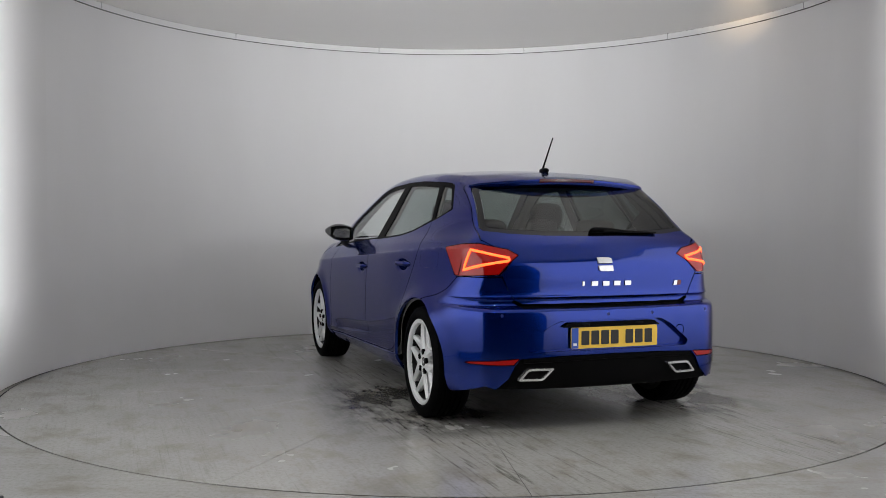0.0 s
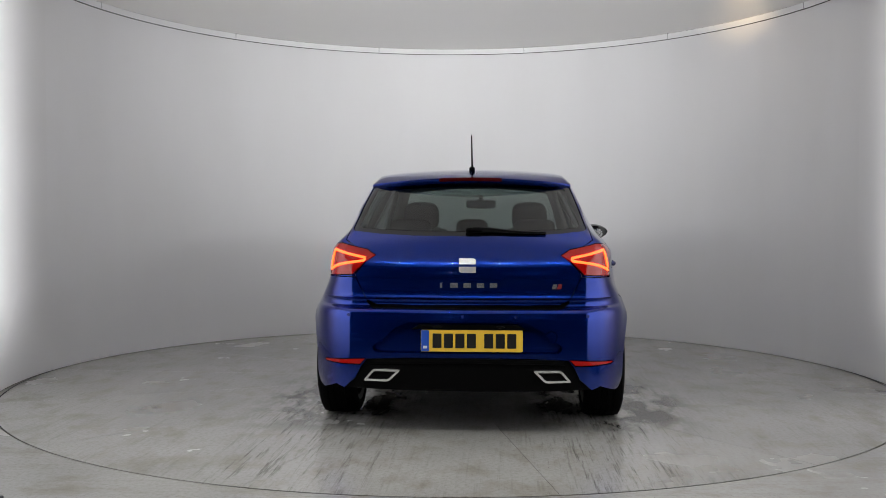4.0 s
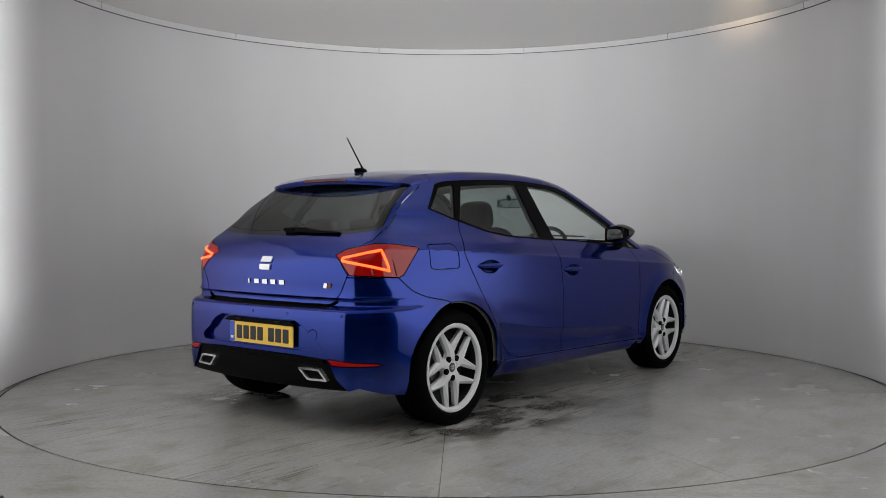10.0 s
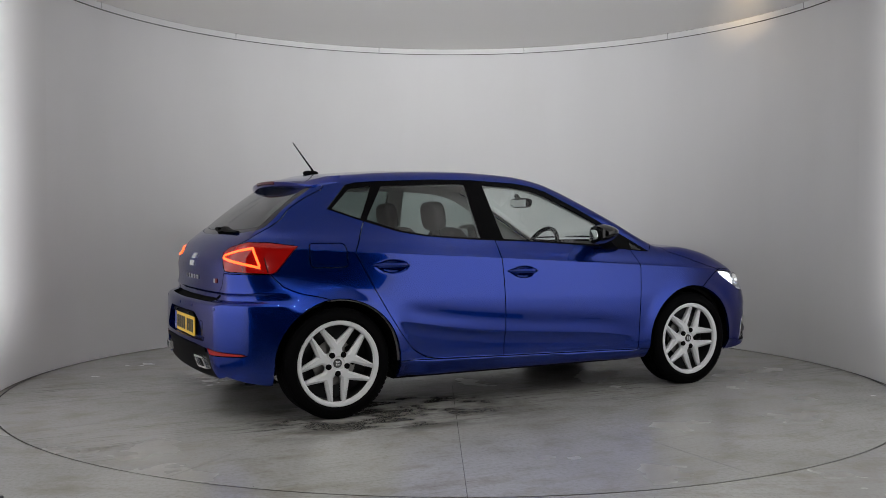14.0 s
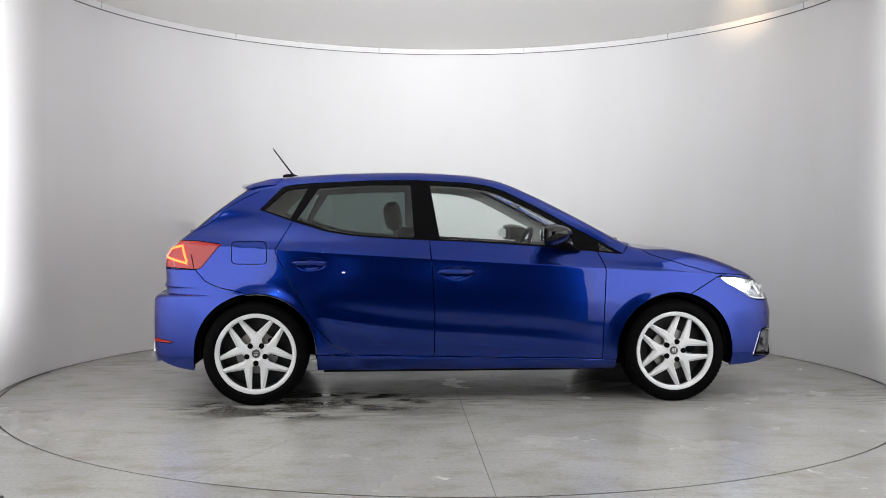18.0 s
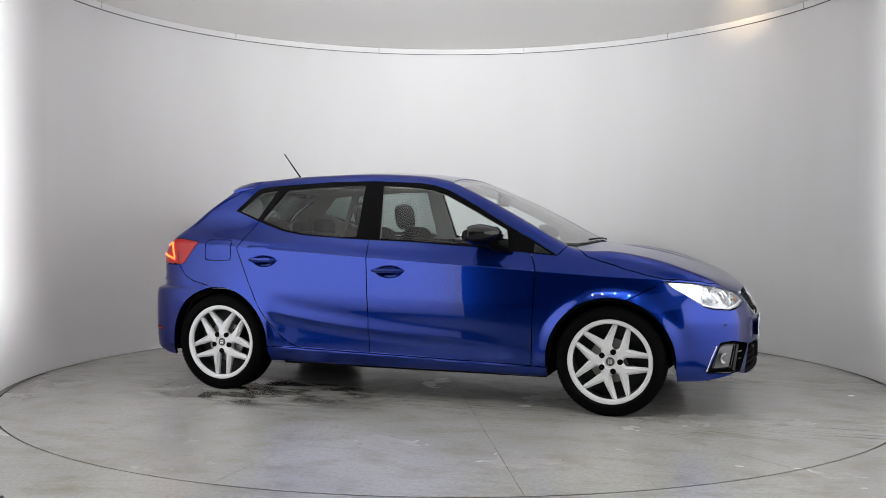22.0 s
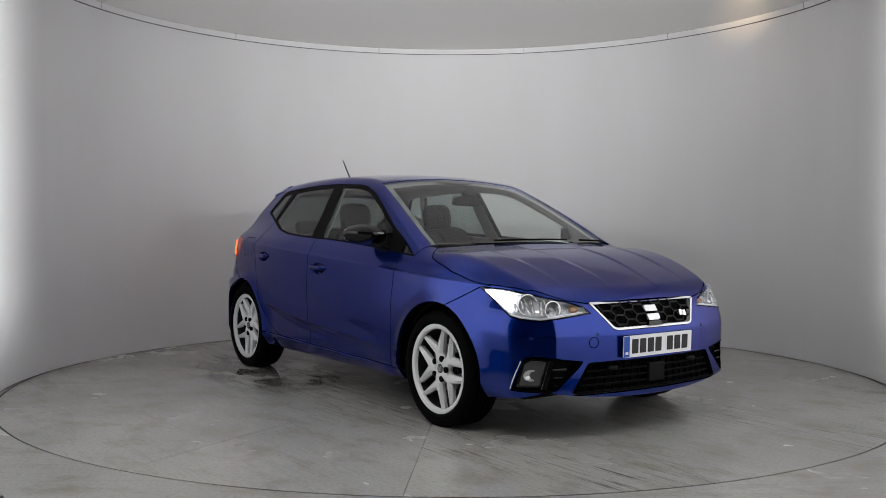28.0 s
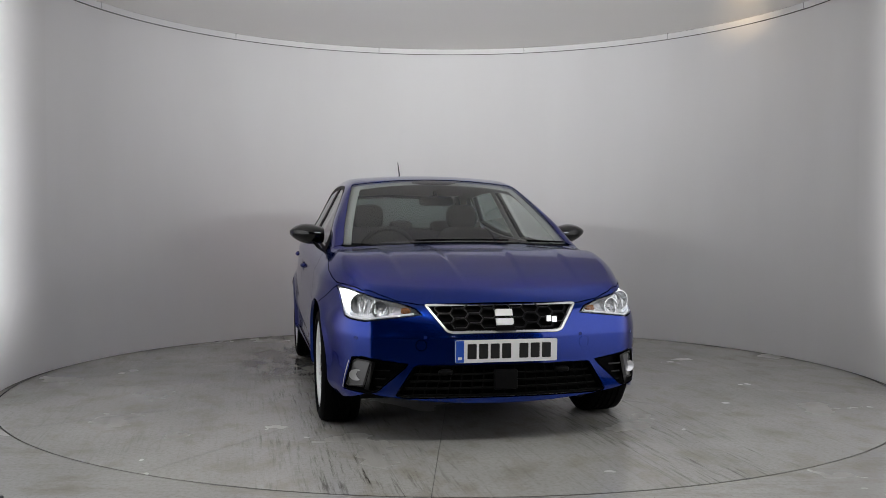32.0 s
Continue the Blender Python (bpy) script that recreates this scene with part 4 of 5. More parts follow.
bm = bmesh.new()
prism(bm, [(-0.50, 0.30), (-0.45, 0.24), (-0.38, 0.24), (-0.34, 0.42), (0.34, 0.42), (0.40, 0.176), (2.16, 0.176), (2.22, 0.42), (2.90, 0.42), (2.96, 0.21), (3.10, 0.21), (3.14, 0.26), (2.9, 0.46), (-0.45, 0.46)], "y", -0.69, 0.69)
cpart("underbody", bm, gap_black, car, "black underbody", False)
bm = bmesh.new()
tube(bm, [(0.0, -0.62, 0.26), (0.12, -0.4, 0.25), (0.12, 0.4, 0.25), (0.0, 0.62, 0.26)], 0.035)
cpart("rear_axle", bm, gap_black, car)


# ---------- tail: spoiler, aerial, wiper, lamps, plate, exhausts ----------
bm = bmesh.new()
rows = []
for i in range(29):
    y = -0.567 + 1.134 * i / 28
    e = min(1.0, (0.567 - abs(y)) / 0.03)
    xt, zt = -0.176 + 0.30 * y * y, 1.354 - 0.10 * y * y
    t0 = float(top_of(0.13, y)) + 0.0015
    sec = [(0.13, t0 - 0.006), (0.13, t0), (0.05, float(top_of(0.05, y)) + 0.005), (-0.04, zt + 0.022), (xt + 0.012, zt + 0.004), (xt, zt - 0.002), (xt + 0.002, zt - 0.012), (xt + 0.014, zt - 0.030),
           (-0.05, zt - 0.046), (-0.02, float(top_of(-0.02, y)) - 0.03)]
    mid = 1.345 - 0.1 * y * y
    rows.append([Vector((x if e >= 1 else 0.0 + (x - 0.0) * (0.75 + 0.25 * e), y, mid + (z - mid) * (0.4 + 0.6 * math.sqrt(max(e, 0))))) for x, z in sec])
loft(bm, rows, True, True)
spoiler = cpart("roof_spoiler", bm, paint, tailgate)
bm = bmesh.new()
loft(bm, [[Vector((-0.176 + 0.30 * y * y - 0.0025 + dx, y, 1.354 - 0.1 * y * y + dz)) for dx, dz in ((0.016, 0.0035), (0.003, 0.001), (0.001, -0.013), (0.010, -0.020))] for y in [-0.175 + 0.35 * i / 14 for i in range(15)]], True, True)
cpart("third_brake_light", bm, red_dark, tailgate, "long dark red high brake light")

aerial = bmesh.new()
pillow(aerial, Matrix.Translation((0.135, 0, 1.418)), 0.105, 0.036, 0.034, 2.4)
tube(aerial, [(0.155, 0, 1.424), (0.140, 0, 1.448)], [0.0075, 0.006])
tube(aerial, [(0.141, 0, 1.446), (0.018, 0, 1.608)], [0.0055, 0.0034])
cpart("roof_aerial", aerial, black_matt, body_shell, "short black rod aerial on a fin base")

bm = bmesh.new()
box(bm, 0, 0, 0, 0.05, 0.09, 0.022, Matrix.Translation(rear_at(-0.03, 1.054, 0.004)) @ pose(0, 0, 0, 0, 40, 0), 0.012)
loft(bm, [[rear_at(y, zc + dz, o) for dz, o in ((-h, 0.004), (-h * 0.7, 0.022), (h * 0.7, 0.022), (h, 0.004))] for y, zc, h in ((-0.02, 1.062, 0.016), (-0.12, 1.062, 0.014), (-0.22, 1.054, 0.009), (-0.30, 1.051, 0.006), (-0.41, 1.048, 0.004))], True, True)
cpart("rear_wiper", bm, black_matt, tailgate, "black rear wiper parked across the glass", False)

# number plates, their writing as plain bars
def number_plate(name, at, s, y0, z0, base_mat, parent, label, flip):
    bm = bmesh.new()
    poly = rounded([(y0 - 0.26, z0 - 0.0555), (y0 + 0.26, z0 - 0.0555), (y0 + 0.26, z0 + 0.0555), (y0 - 0.26, z0 + 0.0555)], 0.008, 3)
    slab(bm, poly, at, 0.0, 0.006)
    plate = cpart(name, bm, base_mat, parent, label, False)
    bm = bmesh.new()
    edge = y0 + flip * 0.258
    slab(bm, [(edge, z0 - 0.0535), (edge - flip * 0.040, z0 - 0.0535), (edge - flip * 0.040, z0 + 0.0535), (edge, z0 + 0.0535)], at, 0.0012)
    cpart("blue_band", bm, plate_blue, plate, smooth=False)
    bm = bmesh.new()
    e = edge - flip * 0.020
    slab(bm, [(e - 0.010, z0 - 0.040), (e + 0.010, z0 - 0.040), (e + 0.010, z0 - 0.026), (e - 0.010, z0 - 0.026)], at, 0.0022)
    cpart("band_bar", bm, plate_white, plate, smooth=False)
    x = edge - flip * 0.058
    for k in range(7):
        if k == 4:
            x -= flip * 0.030
        bm = bmesh.new()
        a, b = x, x - flip * 0.046
        slab(bm, rounded([(a, z0 - 0.037), (b, z0 - 0.037), (b, z0 + 0.037), (a, z0 + 0.037)], 0.004, 2), at, 0.0014)
        cpart("plate_bar", bm, plate_black, plate, smooth=False)
        x -= flip * 0.0585
    return plate


number_plate("rear_number_plate", lambda y, z, o: Vector((-0.674 - o, y, z)), -1, -0.025, 0.498, plate_yellow, rear_bumper, "yellow rear number plate with dark bars", 1)
number_plate("front_number_plate", lambda y, z, o: Vector((3.362 + o - 0.03 * (0.47 - z), y, z)), 1, 0.0, 0.470, plate_white, front_bumper, "white front number plate with black bars", -1)
bm = bmesh.new()
box(bm, 3.345, 0, 0.47, 0.024, 0.46, 0.08, Matrix(), 0.004)
cpart("plate_holder", bm, black_matt, front_bumper, smooth=False)

# emblems: plain shapes
def emblem(at, z0, w, h, parent):
    bm = bmesh.new()
    for a in (1, -1):
        poly = [(-w / 2, 0.08 * h), (w / 2, 0.08 * h), (w / 2, 0.5 * h), (-w / 2 + 0.012, 0.5 * h), (-w / 2, 0.40 * h)]
        slab(bm, [(a * y, z0 + a * z) for y, z in poly], at, 0.009, 0.004)
    bmesh.ops.bevel(bm, geom=bm.edges[:], offset=0.0012, segments=1, affect="EDGES")
    return cpart("emblem", bm, chrome_satin, parent, "chrome maker's emblem", False)


emblem(rear_at, 0.880, 0.086, 0.074, tailgate)
for y in (0.135, 0.068, 0.0, -0.068, -0.135):
    bm = bmesh.new()
    w = 0.006 if y > 0.1 else 0.019
    slab(bm, [(y - w, 0.7665), (y + w, 0.7665), (y + w, 0.791), (y - w, 0.791)], rear_at, 0.005, 0.002)
    cpart("name_bar", bm, chrome, tailgate, smooth=False)
for k, mt in enumerate((chrome, red_badge)):
    bm = bmesh.new()
    y = -0.446 - 0.026 * k
    slab(bm, [(y + 0.011, 0.760), (y - 0.011, 0.760), (y - 0.016, 0.785), (y + 0.004, 0.785)], rear_at, 0.005, 0.002)
    cpart("trim_badge", bm, mt, tailgate, smooth=False)

# dark strip with the plate lamps over the number plate
bm = bmesh.new()
slab(bm, rounded([(-0.300, 0.556), (0.285, 0.556), (0.245, 0.580), (-0.262, 0.580)], 0.006, 2), lambda y, z, o: Vector((-0.672 - o, y, z)), 0.004, 0.012)
strip = cpart("plate_lamp_strip", bm, black_matt, rear_bumper, "black strip over the number plate", False)
for y in (-0.17, 0.15):
    bm = bmesh.new()
    pillow(bm, Matrix.Translation((-0.679, y, 0.570)), 0.012, 0.045, 0.012)
    cpart("plate_lamp", bm, dark_plastic, strip)

# exhaust finishers
for s in (1, -1):
    poly = [(s * 0.335, 0.350), (s * 0.482, 0.350), (s * 0.535, 0.288), (s * 0.400, 0.286)]
    bm = bmesh.new()
    hoop(bm, rounded(poly, 0.014, 3), 0.011, rear_at, 0.016, 0.05)
    tip = cpart("exhaust_finisher", bm, chrome, rear_bumper, "chrome trapezoid exhaust finisher")
    bm = bmesh.new()
    slab(bm, shrink(rounded(poly, 0.014, 3), 0.010), rear_at, -0.002, 0.01)
    cpart("finisher_inside", bm, gap_black, tip, smooth=False)
# diffuser lip
bm = bmesh.new()
loft(bm, [[rear_at(y, 0.405 + dz - 0.02 * abs(y), o) for dz, o in ((0.006, -0.004), (0.004, 0.006), (-0.016, 0.004), (-0.020, -0.010))] for y in [-0.50 + i / 20 for i in range(21)]], True, True)
cpart("diffuser_lip", bm, black_matt, rear_bumper, smooth=False)
# parking sensors
for y, z in ((0.613, 0.625), (0.022, 0.622), (-0.614, 0.625), (-0.25, 0.622)):
    bm = bmesh.new()
    slab(bm, circle(y, z, 0.0085, 14), rear_at, 0.0012, 0.004)
    cpart("parking_sensor", bm, sensor_blue, rear_bumper, smooth=False)
for s in (1, -1):
    for y, z in ((0.727, 0.53), (0.40, 0.54)):
        bm = bmesh.new()
        slab(bm, circle(s * y, z, 0.0085, 14), front_at, 0.0012, 0.004)
        cpart("parking_sensor", bm, sensor_blue, front_bumper, smooth=False)


# tail lamps: skins by a slanted ray
def corner_at(x, y, z, s, out=0.0):
    d = Vector((x + 0.10, y, 0)).normalized()
    p = cast((-0.10, 0.0, z), tuple(d))
    p = p + d * out
    return Vector((p.x, s * p.y, p.z))


for lamp, s in zip(tail_lamps, (1, -1)):
    bm = bmesh.new()
    tri = [(-0.557, 0.535, 0.917), (-0.500, 0.655, 0.947), (-0.450, 0.708, 0.960), (-0.434, 0.723, 0.905), (-0.418, 0.738, 0.852), (-0.500, 0.672, 0.876), (-0.565, 0.544, 0.902)]
    fine = []
    for a, b in zip(tri, tri[1:] + tri[:1]):
        fine += [tuple(Vector(a).lerp(Vector(b), t / 4)) for t in range(4)]
    tube(bm, [corner_at(*p, s, 0.0005) for p in fine], 0.0070, 8, True)
    cpart("led_light_bar", bm, led_red, lamp, "glowing red LED outline")
    bm = bmesh.new()
    p = [corner_at(*q, s, 0.0006) for q in ((-0.570, 0.552, 0.892), (-0.500, 0.672, 0.866), (-0.425, 0.738, 0.842), (-0.40, 0.752, 0.832), (-0.50, 0.69, 0.833), (-0.573, 0.607, 0.835))]
    vs = [bm.verts.new(v) for v in p]
    bm.faces.new(vs if s > 0 else vs[::-1])
    cpart("clear_lens", bm, clear_dark, lamp, "clear reversing light strip", False)
    bm = bmesh.new()
    tube(bm, [corner_at(-0.415, 0.725, 0.985, s, -0.001), corner_at(-0.395, 0.742, 0.90, s, -0.001), corner_at(-0.378, 0.752, 0.825, s, -0.001)], 0.003, 6)
    cpart("lamp_seam", bm, gap_black, lamp)

# ---------- nose: grille, intake, fog lamps, headlamps ----------
GRILLE = rounded([(-0.385, 0.697), (0.385, 0.697), (0.392, 0.688), (0.298, 0.565), (0.270, 0.556), (-0.27, 0.556), (-0.298, 0.565), (-0.392, 0.688)], 0.010)
bm = bmesh.new()
hoop(bm, GRILLE, 0.011, front_at, 0.005, 0.02)
cpart("grille_frame", bm, chrome_satin, front_bumper, "satin chrome grille surround")


def hex_mesh(poly, w, h, at, thick, deep, name, parent):
    """Honeycomb bars inside an outline."""
    bm = bmesh.new()
    for c in range(-6, 7):
        for r in range(-4, 5):
            cy, cz = c * 0.8 * w, 0.626 + (r + (0.5 if c % 2 else 0)) * h
            pts = [(cy - w * 0.5, cz), (cy - w * 0.30, cz + h * 0.5), (cy + w * 0.30, cz + h * 0.5), (cy + w * 0.5, cz)]
            for a, b in zip(pts, pts[1:]):
                if not all(inside(poly, np.array([p[0]]), np.array([p[1]]))[0] for p in (a, b)):
                    continue
                d = Vector((b[0] - a[0], b[1] - a[1])).normalized()
                n = Vector((-d.y, d.x)) * thick
                e = d * thick * 0.6
                q = [(a[0] + n.x - e.x, a[1] + n.y - e.y), (b[0] + n.x + e.x, b[1] + n.y + e.y), (b[0] - n.x + e.x, b[1] - n.y + e.y), (a[0] - n.x - e.x, a[1] - n.y - e.y)]
                slab(bm, q, at, -0.008 + 0.0004 * (c % 3), deep)
    return cpart(name, bm, grille_bar, parent, "black honeycomb grille mesh", False)


hex_mesh(GRILLE, 0.092, 0.047, front_at, 0.0032, 0.024, "grille_mesh", front_bumper)
emblem(front_at, 0.632, 0.090, 0.076, front_bumper)
bm = bmesh.new()
slab(bm, [(-0.045, 0.590), (0.045, 0.590), (0.052, 0.567), (-0.052, 0.567)], front_at, 0.006, 0.02)
cpart("emblem_base", bm, black_gloss, front_bumper, smooth=False)
for k in range(2):
    bm = bmesh.new()
    y = 0.232 + 0.030 * k
    slab(bm, [(y - 0.013, 0.606 - 0.004 * k), (y + 0.013, 0.606 - 0.004 * k), (y + 0.016, 0.634 - 0.004 * k), (y - 0.008, 0.634 - 0.004 * k)], front_at, 0.003, 0.012)
    cpart("trim_badge", bm, chrome, front_bumper, smooth=False)
INTAKE = [(-0.45, 0.400), (0.45, 0.400), (0.548, 0.235), (0.51, 0.218), (-0.51, 0.218), (-0.548, 0.235)]
bm = bmesh.new()
for z in (0.25, 0.285, 0.32, 0.355):
    k = 0.52 - (z - 0.235) * 0.56
    loft(bm, [[front_at(y, z + dz, o) for dz, o in ((0.004, -0.012), (0.004, -0.03), (-0.004, -0.03), (-0.004, -0.012))] for y in [-k + 2 * k * i / 12 for i in range(13)]], True, True)
for i in range(-8, 9):
    slab(bm, [(i * 0.058 - 0.003, 0.232), (i * 0.058 + 0.003, 0.232), (i * 0.052 + 0.003, 0.392), (i * 0.052 - 0.003, 0.392)], front_at, -0.016, 0.028)
cpart("intake_mesh", bm, gap_black, front_bumper, "black lower intake mesh", False)
bm = bmesh.new()
box(bm, 3.338, 0, 0.325, 0.03, 0.118, 0.098, Matrix(), 0.006)
cpart("radar_sensor", bm, dark_plastic, front_bumper, "dark square radar sensor cover", False)
for s in (1, -1):
    bm = bmesh.new()
    pillow(bm, Matrix.Translation(front_at(s * 0.30, 0.365, -0.014)), 0.03, 0.075, 0.028)
    cpart("intake_clip", bm, dark_plastic, front_bumper)
    # fog lamp with its surround
    def fog_at(y, z, o, s=s):
        p = front_at(abs(y), z, o)
        return Vector((p.x, s * abs(y), z))
    poly = [(0.748, 0.408), (0.722, 0.428), (0.655, 0.420), (0.690, 0.290), (0.768, 0.283)]
    bm = bmesh.new()
    hoop(bm, rounded(poly, 0.010, 2), 0.007, fog_at, -0.010, 0.04)
    cpart("fog_surround", bm, black_gloss, front_bumper, smooth=False)
    bm = bmesh.new()
    slab(bm, shrink(rounded(poly, 0.010, 2), 0.006), fog_at, -0.018, 0.03)
    cpart("fog_lamp", bm, fog_glass, front_bumper, "clear fog lamp in a black bezel", False)
    bm = bmesh.new()
    c = fog_at(0.722, 0.345, -0.017)
    lathe(bm, [(0.004, -0.006), (0.016, -0.002), (0.026, 0.004), (0.029, 0.004)], 20, Matrix.Translation(c) @ Vector((0.9, 0.43 * s, 0)).to_track_quat("Z", "Y").to_matrix().to_4x4() @ Matrix.Diagonal((1.35, 1.0, 1, 1)))
    cpart("fog_reflector", bm, lamp_inner, front_bumper, "bright fog lamp reflector")
    bm = bmesh.new()
    tube(bm, [fog_at(0.755, 0.415, -0.004), fog_at(0.772, 0.340, -0.004), fog_at(0.780, 0.275, -0.004)], 0.0045, 6)
    cpart("fog_trim", bm, chrome_satin, front_bumper, "thin bright trim strip")
    fins = [[(0.645 - (0.40 - z) * 0.1, z - 0.004), (0.56 + (0.40 - z) * 0.4, z - 0.004), (0.56 + (0.40 - z) * 0.4, z + 0.004), (0.645 - (0.40 - z) * 0.1, z + 0.004)] for z in (0.375, 0.335, 0.295)]
    for k, fin in enumerate(fins + [[(0.655, 0.42), (0.638, 0.415), (0.672, 0.27), (0.690, 0.28)]]):
        bm = bmesh.new()
        slab(bm, fin, fog_at, -0.004 if k == 3 else -0.008, 0.02)
        cpart("fog_fin", bm, black_gloss, front_bumper, "black fin beside the fog lamp", False)


def nose_at(x, y, z, s, out=0.0):
    """A place on the nose's corner, seen from inside the engine bay."""
    d = Vector((x - 2.55, y - 0.30, 0)).normalized()
    p = cast((2.55, 0.30, z), tuple(d))
    p = p + d * out
    return Vector((p.x, s * p.y, p.z))


for lamp, s in zip(headlamps, (1, -1)):
    # two bowls with bright rims, bulbs in them
    for a, r in (((3.12, 0.705, 0.690), 0.050), ((3.205, 0.61, 0.668), 0.040)):
        c = nose_at(*a, s, -0.045)
        m = Matrix.Translation(c) @ Vector((0.95, 0.28 * s, 0.0)).to_track_quat("Z", "Y").to_matrix().to_4x4()
        bm = bmesh.new()
        lathe(bm, [(0.010, -0.03), (r * 0.6, -0.014), (r * 0.9, 0.012), (r, 0.030), (r + 0.004, 0.030)], 24, m)
        cpart("reflector_bowl", bm, chrome, lamp)
        bm = bmesh.new()
        lathe(bm, [(0.0005, 0.018), (0.008, 0.014), (0.011, 0.0), (0.010, -0.03)], 14, m)
        cpart("bulb", bm, glass_milky, lamp)
    bm = bmesh.new()
    for t in (0.42, 0.68):
        a = Vector((2.91, 0.775, 0.755)).lerp(Vector((3.21, 0.52, 0.700)), t)
        b = Vector((3.04, 0.768, 0.664)).lerp(Vector((3.265, 0.53, 0.638)), t - 0.05)
        tube(bm, [nose_at(*a, s, -0.022), nose_at(*a.lerp(b, 0.5), s, -0.016), nose_at(*b, s, -0.022)], 0.007, 6)
    cpart("divider", bm, chrome, lamp, "chrome dividers")
    bm = bmesh.new()
    path = [(2.99, 0.777, 0.690), (3.076, 0.768, 0.640), (3.126, 0.748, 0.629), (3.209, 0.684, 0.622), (3.253, 0.564, 0.637), (3.268, 0.45, 0.650)]
    tube(bm, [nose_at(*p, s, -0.012) for p in path], 0.0050, 6)
    cpart("light_guide", bm, lamp_white, lamp, "pale light guide strip")
    bm = bmesh.new()
    rows = [[nose_at(*a, s, -0.010), nose_at(*b, s, -0.010)] for a, b in (((2.885, 0.784, 0.757), (2.93, 0.779, 0.725)), ((2.955, 0.76, 0.757), (2.995, 0.770, 0.690)), ((3.015, 0.733, 0.750), (3.045, 0.762, 0.668)), ((3.060, 0.71, 0.738), (3.066, 0.745, 0.700)))]
    loft(bm, rows)
    cpart("daytime_light", bm, lamp_glow, lamp, "lit white daytime running light")
    for k in range(7):
        a = Vector((2.97, 0.765, 0.735)).lerp(Vector((3.235, 0.50, 0.690)), 0.18 + 0.12 * k)
        b = Vector((3.05, 0.768, 0.655)).lerp(Vector((3.262, 0.53, 0.642)), 0.12 + 0.12 * k)
        bm = bmesh.new()
        rows = []
        for t in (0.0, 0.35, 0.7, 1.0):
            p = a.lerp(b, t)
            q = p.lerp(Vector((3.25, 0.50, p.z)), 0.075)
            rows.append([nose_at(*p, s, -0.034 + 0.012 * math.sin(3.0 * t + k)), nose_at(*p.lerp(q, 0.5), s, -0.028), nose_at(*q, s, -0.036 + 0.012 * math.cos(2.0 * t + 2 * k))])
        loft(bm, rows)
        cpart("reflector_facet", bm, chrome, lamp, smooth=False)
    bm = bmesh.new()
    c = nose_at(3.248, 0.49, 0.662, s, -0.03)
    pillow(bm, Matrix.Translation(c), 0.03, 0.05, 0.03)
    cpart("indicator_bulb", bm, amber, lamp, "amber indicator bulb")

# ---------- wipers at the windscreen ----------
for y0, y1 in ((0.42, 0.67), (-0.28, 0.30)):
    bm = bmesh.new()
    pts = []
    for i in range(7):
        y = y0 + (y1 - y0) * i / 6
        x = 2.362 - 0.135 * y * y - 0.01
        pts.append(Vector((x, y, float(top_of(x, y)) + 0.010)))
    tube(bm, pts, [0.006] * 6 + [0.004], 6)
    cpart("wiper", bm, black_matt, car, "black windscreen wiper")

# ---------- mirrors ----------
for s in (-1, 1):
    bm = bmesh.new()
    rows = []
    for i in range(13):
        t = i / 12
        y = 0.775 + 0.208 * t
        e = math.sqrt(max(0.0, 1 - ((t - 0.42) / 0.60) ** 2)) if t > 0.42 else 1 - 0.25 * (0.42 - t) ** 2 * 4
        e = max(e, 0.10)
        xc, zc, L, Hh = 1.815 - 0.045 * t, 1.022 + 0.018 * t, 0.110 * e, 0.064 * (0.55 * e + 0.45 * e * e)
        row = []
        for k in range(20):
            a = 2 * math.pi * k / 20
            cx, cz = math.cos(a), math.sin(a)
            px = math.copysign(abs(cx) ** 0.75, cx)
            pz = math.copysign(abs(cz) ** 0.8, cz)
            row.append(Vector((xc + L * max(px, -0.62) + 0.012, s * y, zc + Hh * pz * (1.0 - 0.28 * max(px, 0)) + 0.010 * px * 0.5)))
        rows.append(row)
    loft(bm, rows, True, True)
    mirror = cpart("door_mirror", bm, black_gloss, doors["front"][0 if s > 0 else 1], "gloss black door mirror")
    bm = bmesh.new()
    rows = []
    for i in range(7):
        t = i / 6
        p = Vector((1.93, 0.795, 0.925)).lerp(Vector((1.835, 0.835, 0.985)), t)
        rows.append([p + Vector((0.055 * math.cos(a) * (1 - 0.25 * t), 0.030 * math.sin(a), 0.020 * math.sin(a))) for a in [2 * math.pi * k / 10 for k in range(10)]])
    rows = [[Vector((p.x, s * p.y, p.z)) for p in r] for r in rows]
    loft(bm, rows, True, True)
    cpart("mirror_foot", bm, black_matt, doors["front"][0 if s > 0 else 1])
    bm = bmesh.new()
    g = rounded([(0.805, 0.985), (0.940, 0.998), (0.946, 1.030), (0.922, 1.058), (0.81, 1.057)], 0.018, 3)
    slab(bm, g, lambda y, z, o, s=s: Vector((1.7565 - 0.066 * (y - 0.775) / 0.208 - o, s * y, z)), 0.003, 0.004)
    cpart("mirror_glass", bm, mirror_silver, doors["front"][0 if s > 0 else 1], "mirror glass", False)
    bm = bmesh.new()
    tube(bm, [Vector((1.93 - 0.05 * (t / 5) - 0.06 * (t / 5) ** 2, s * (0.80 + 0.17 * t / 5), 1.038 + 0.008 * t / 5)) for t in range(6)], 0.0035, 6)
    cpart("side_indicator", bm, lamp_white, doors["front"][0 if s > 0 else 1], "slim indicator strip in the mirror")

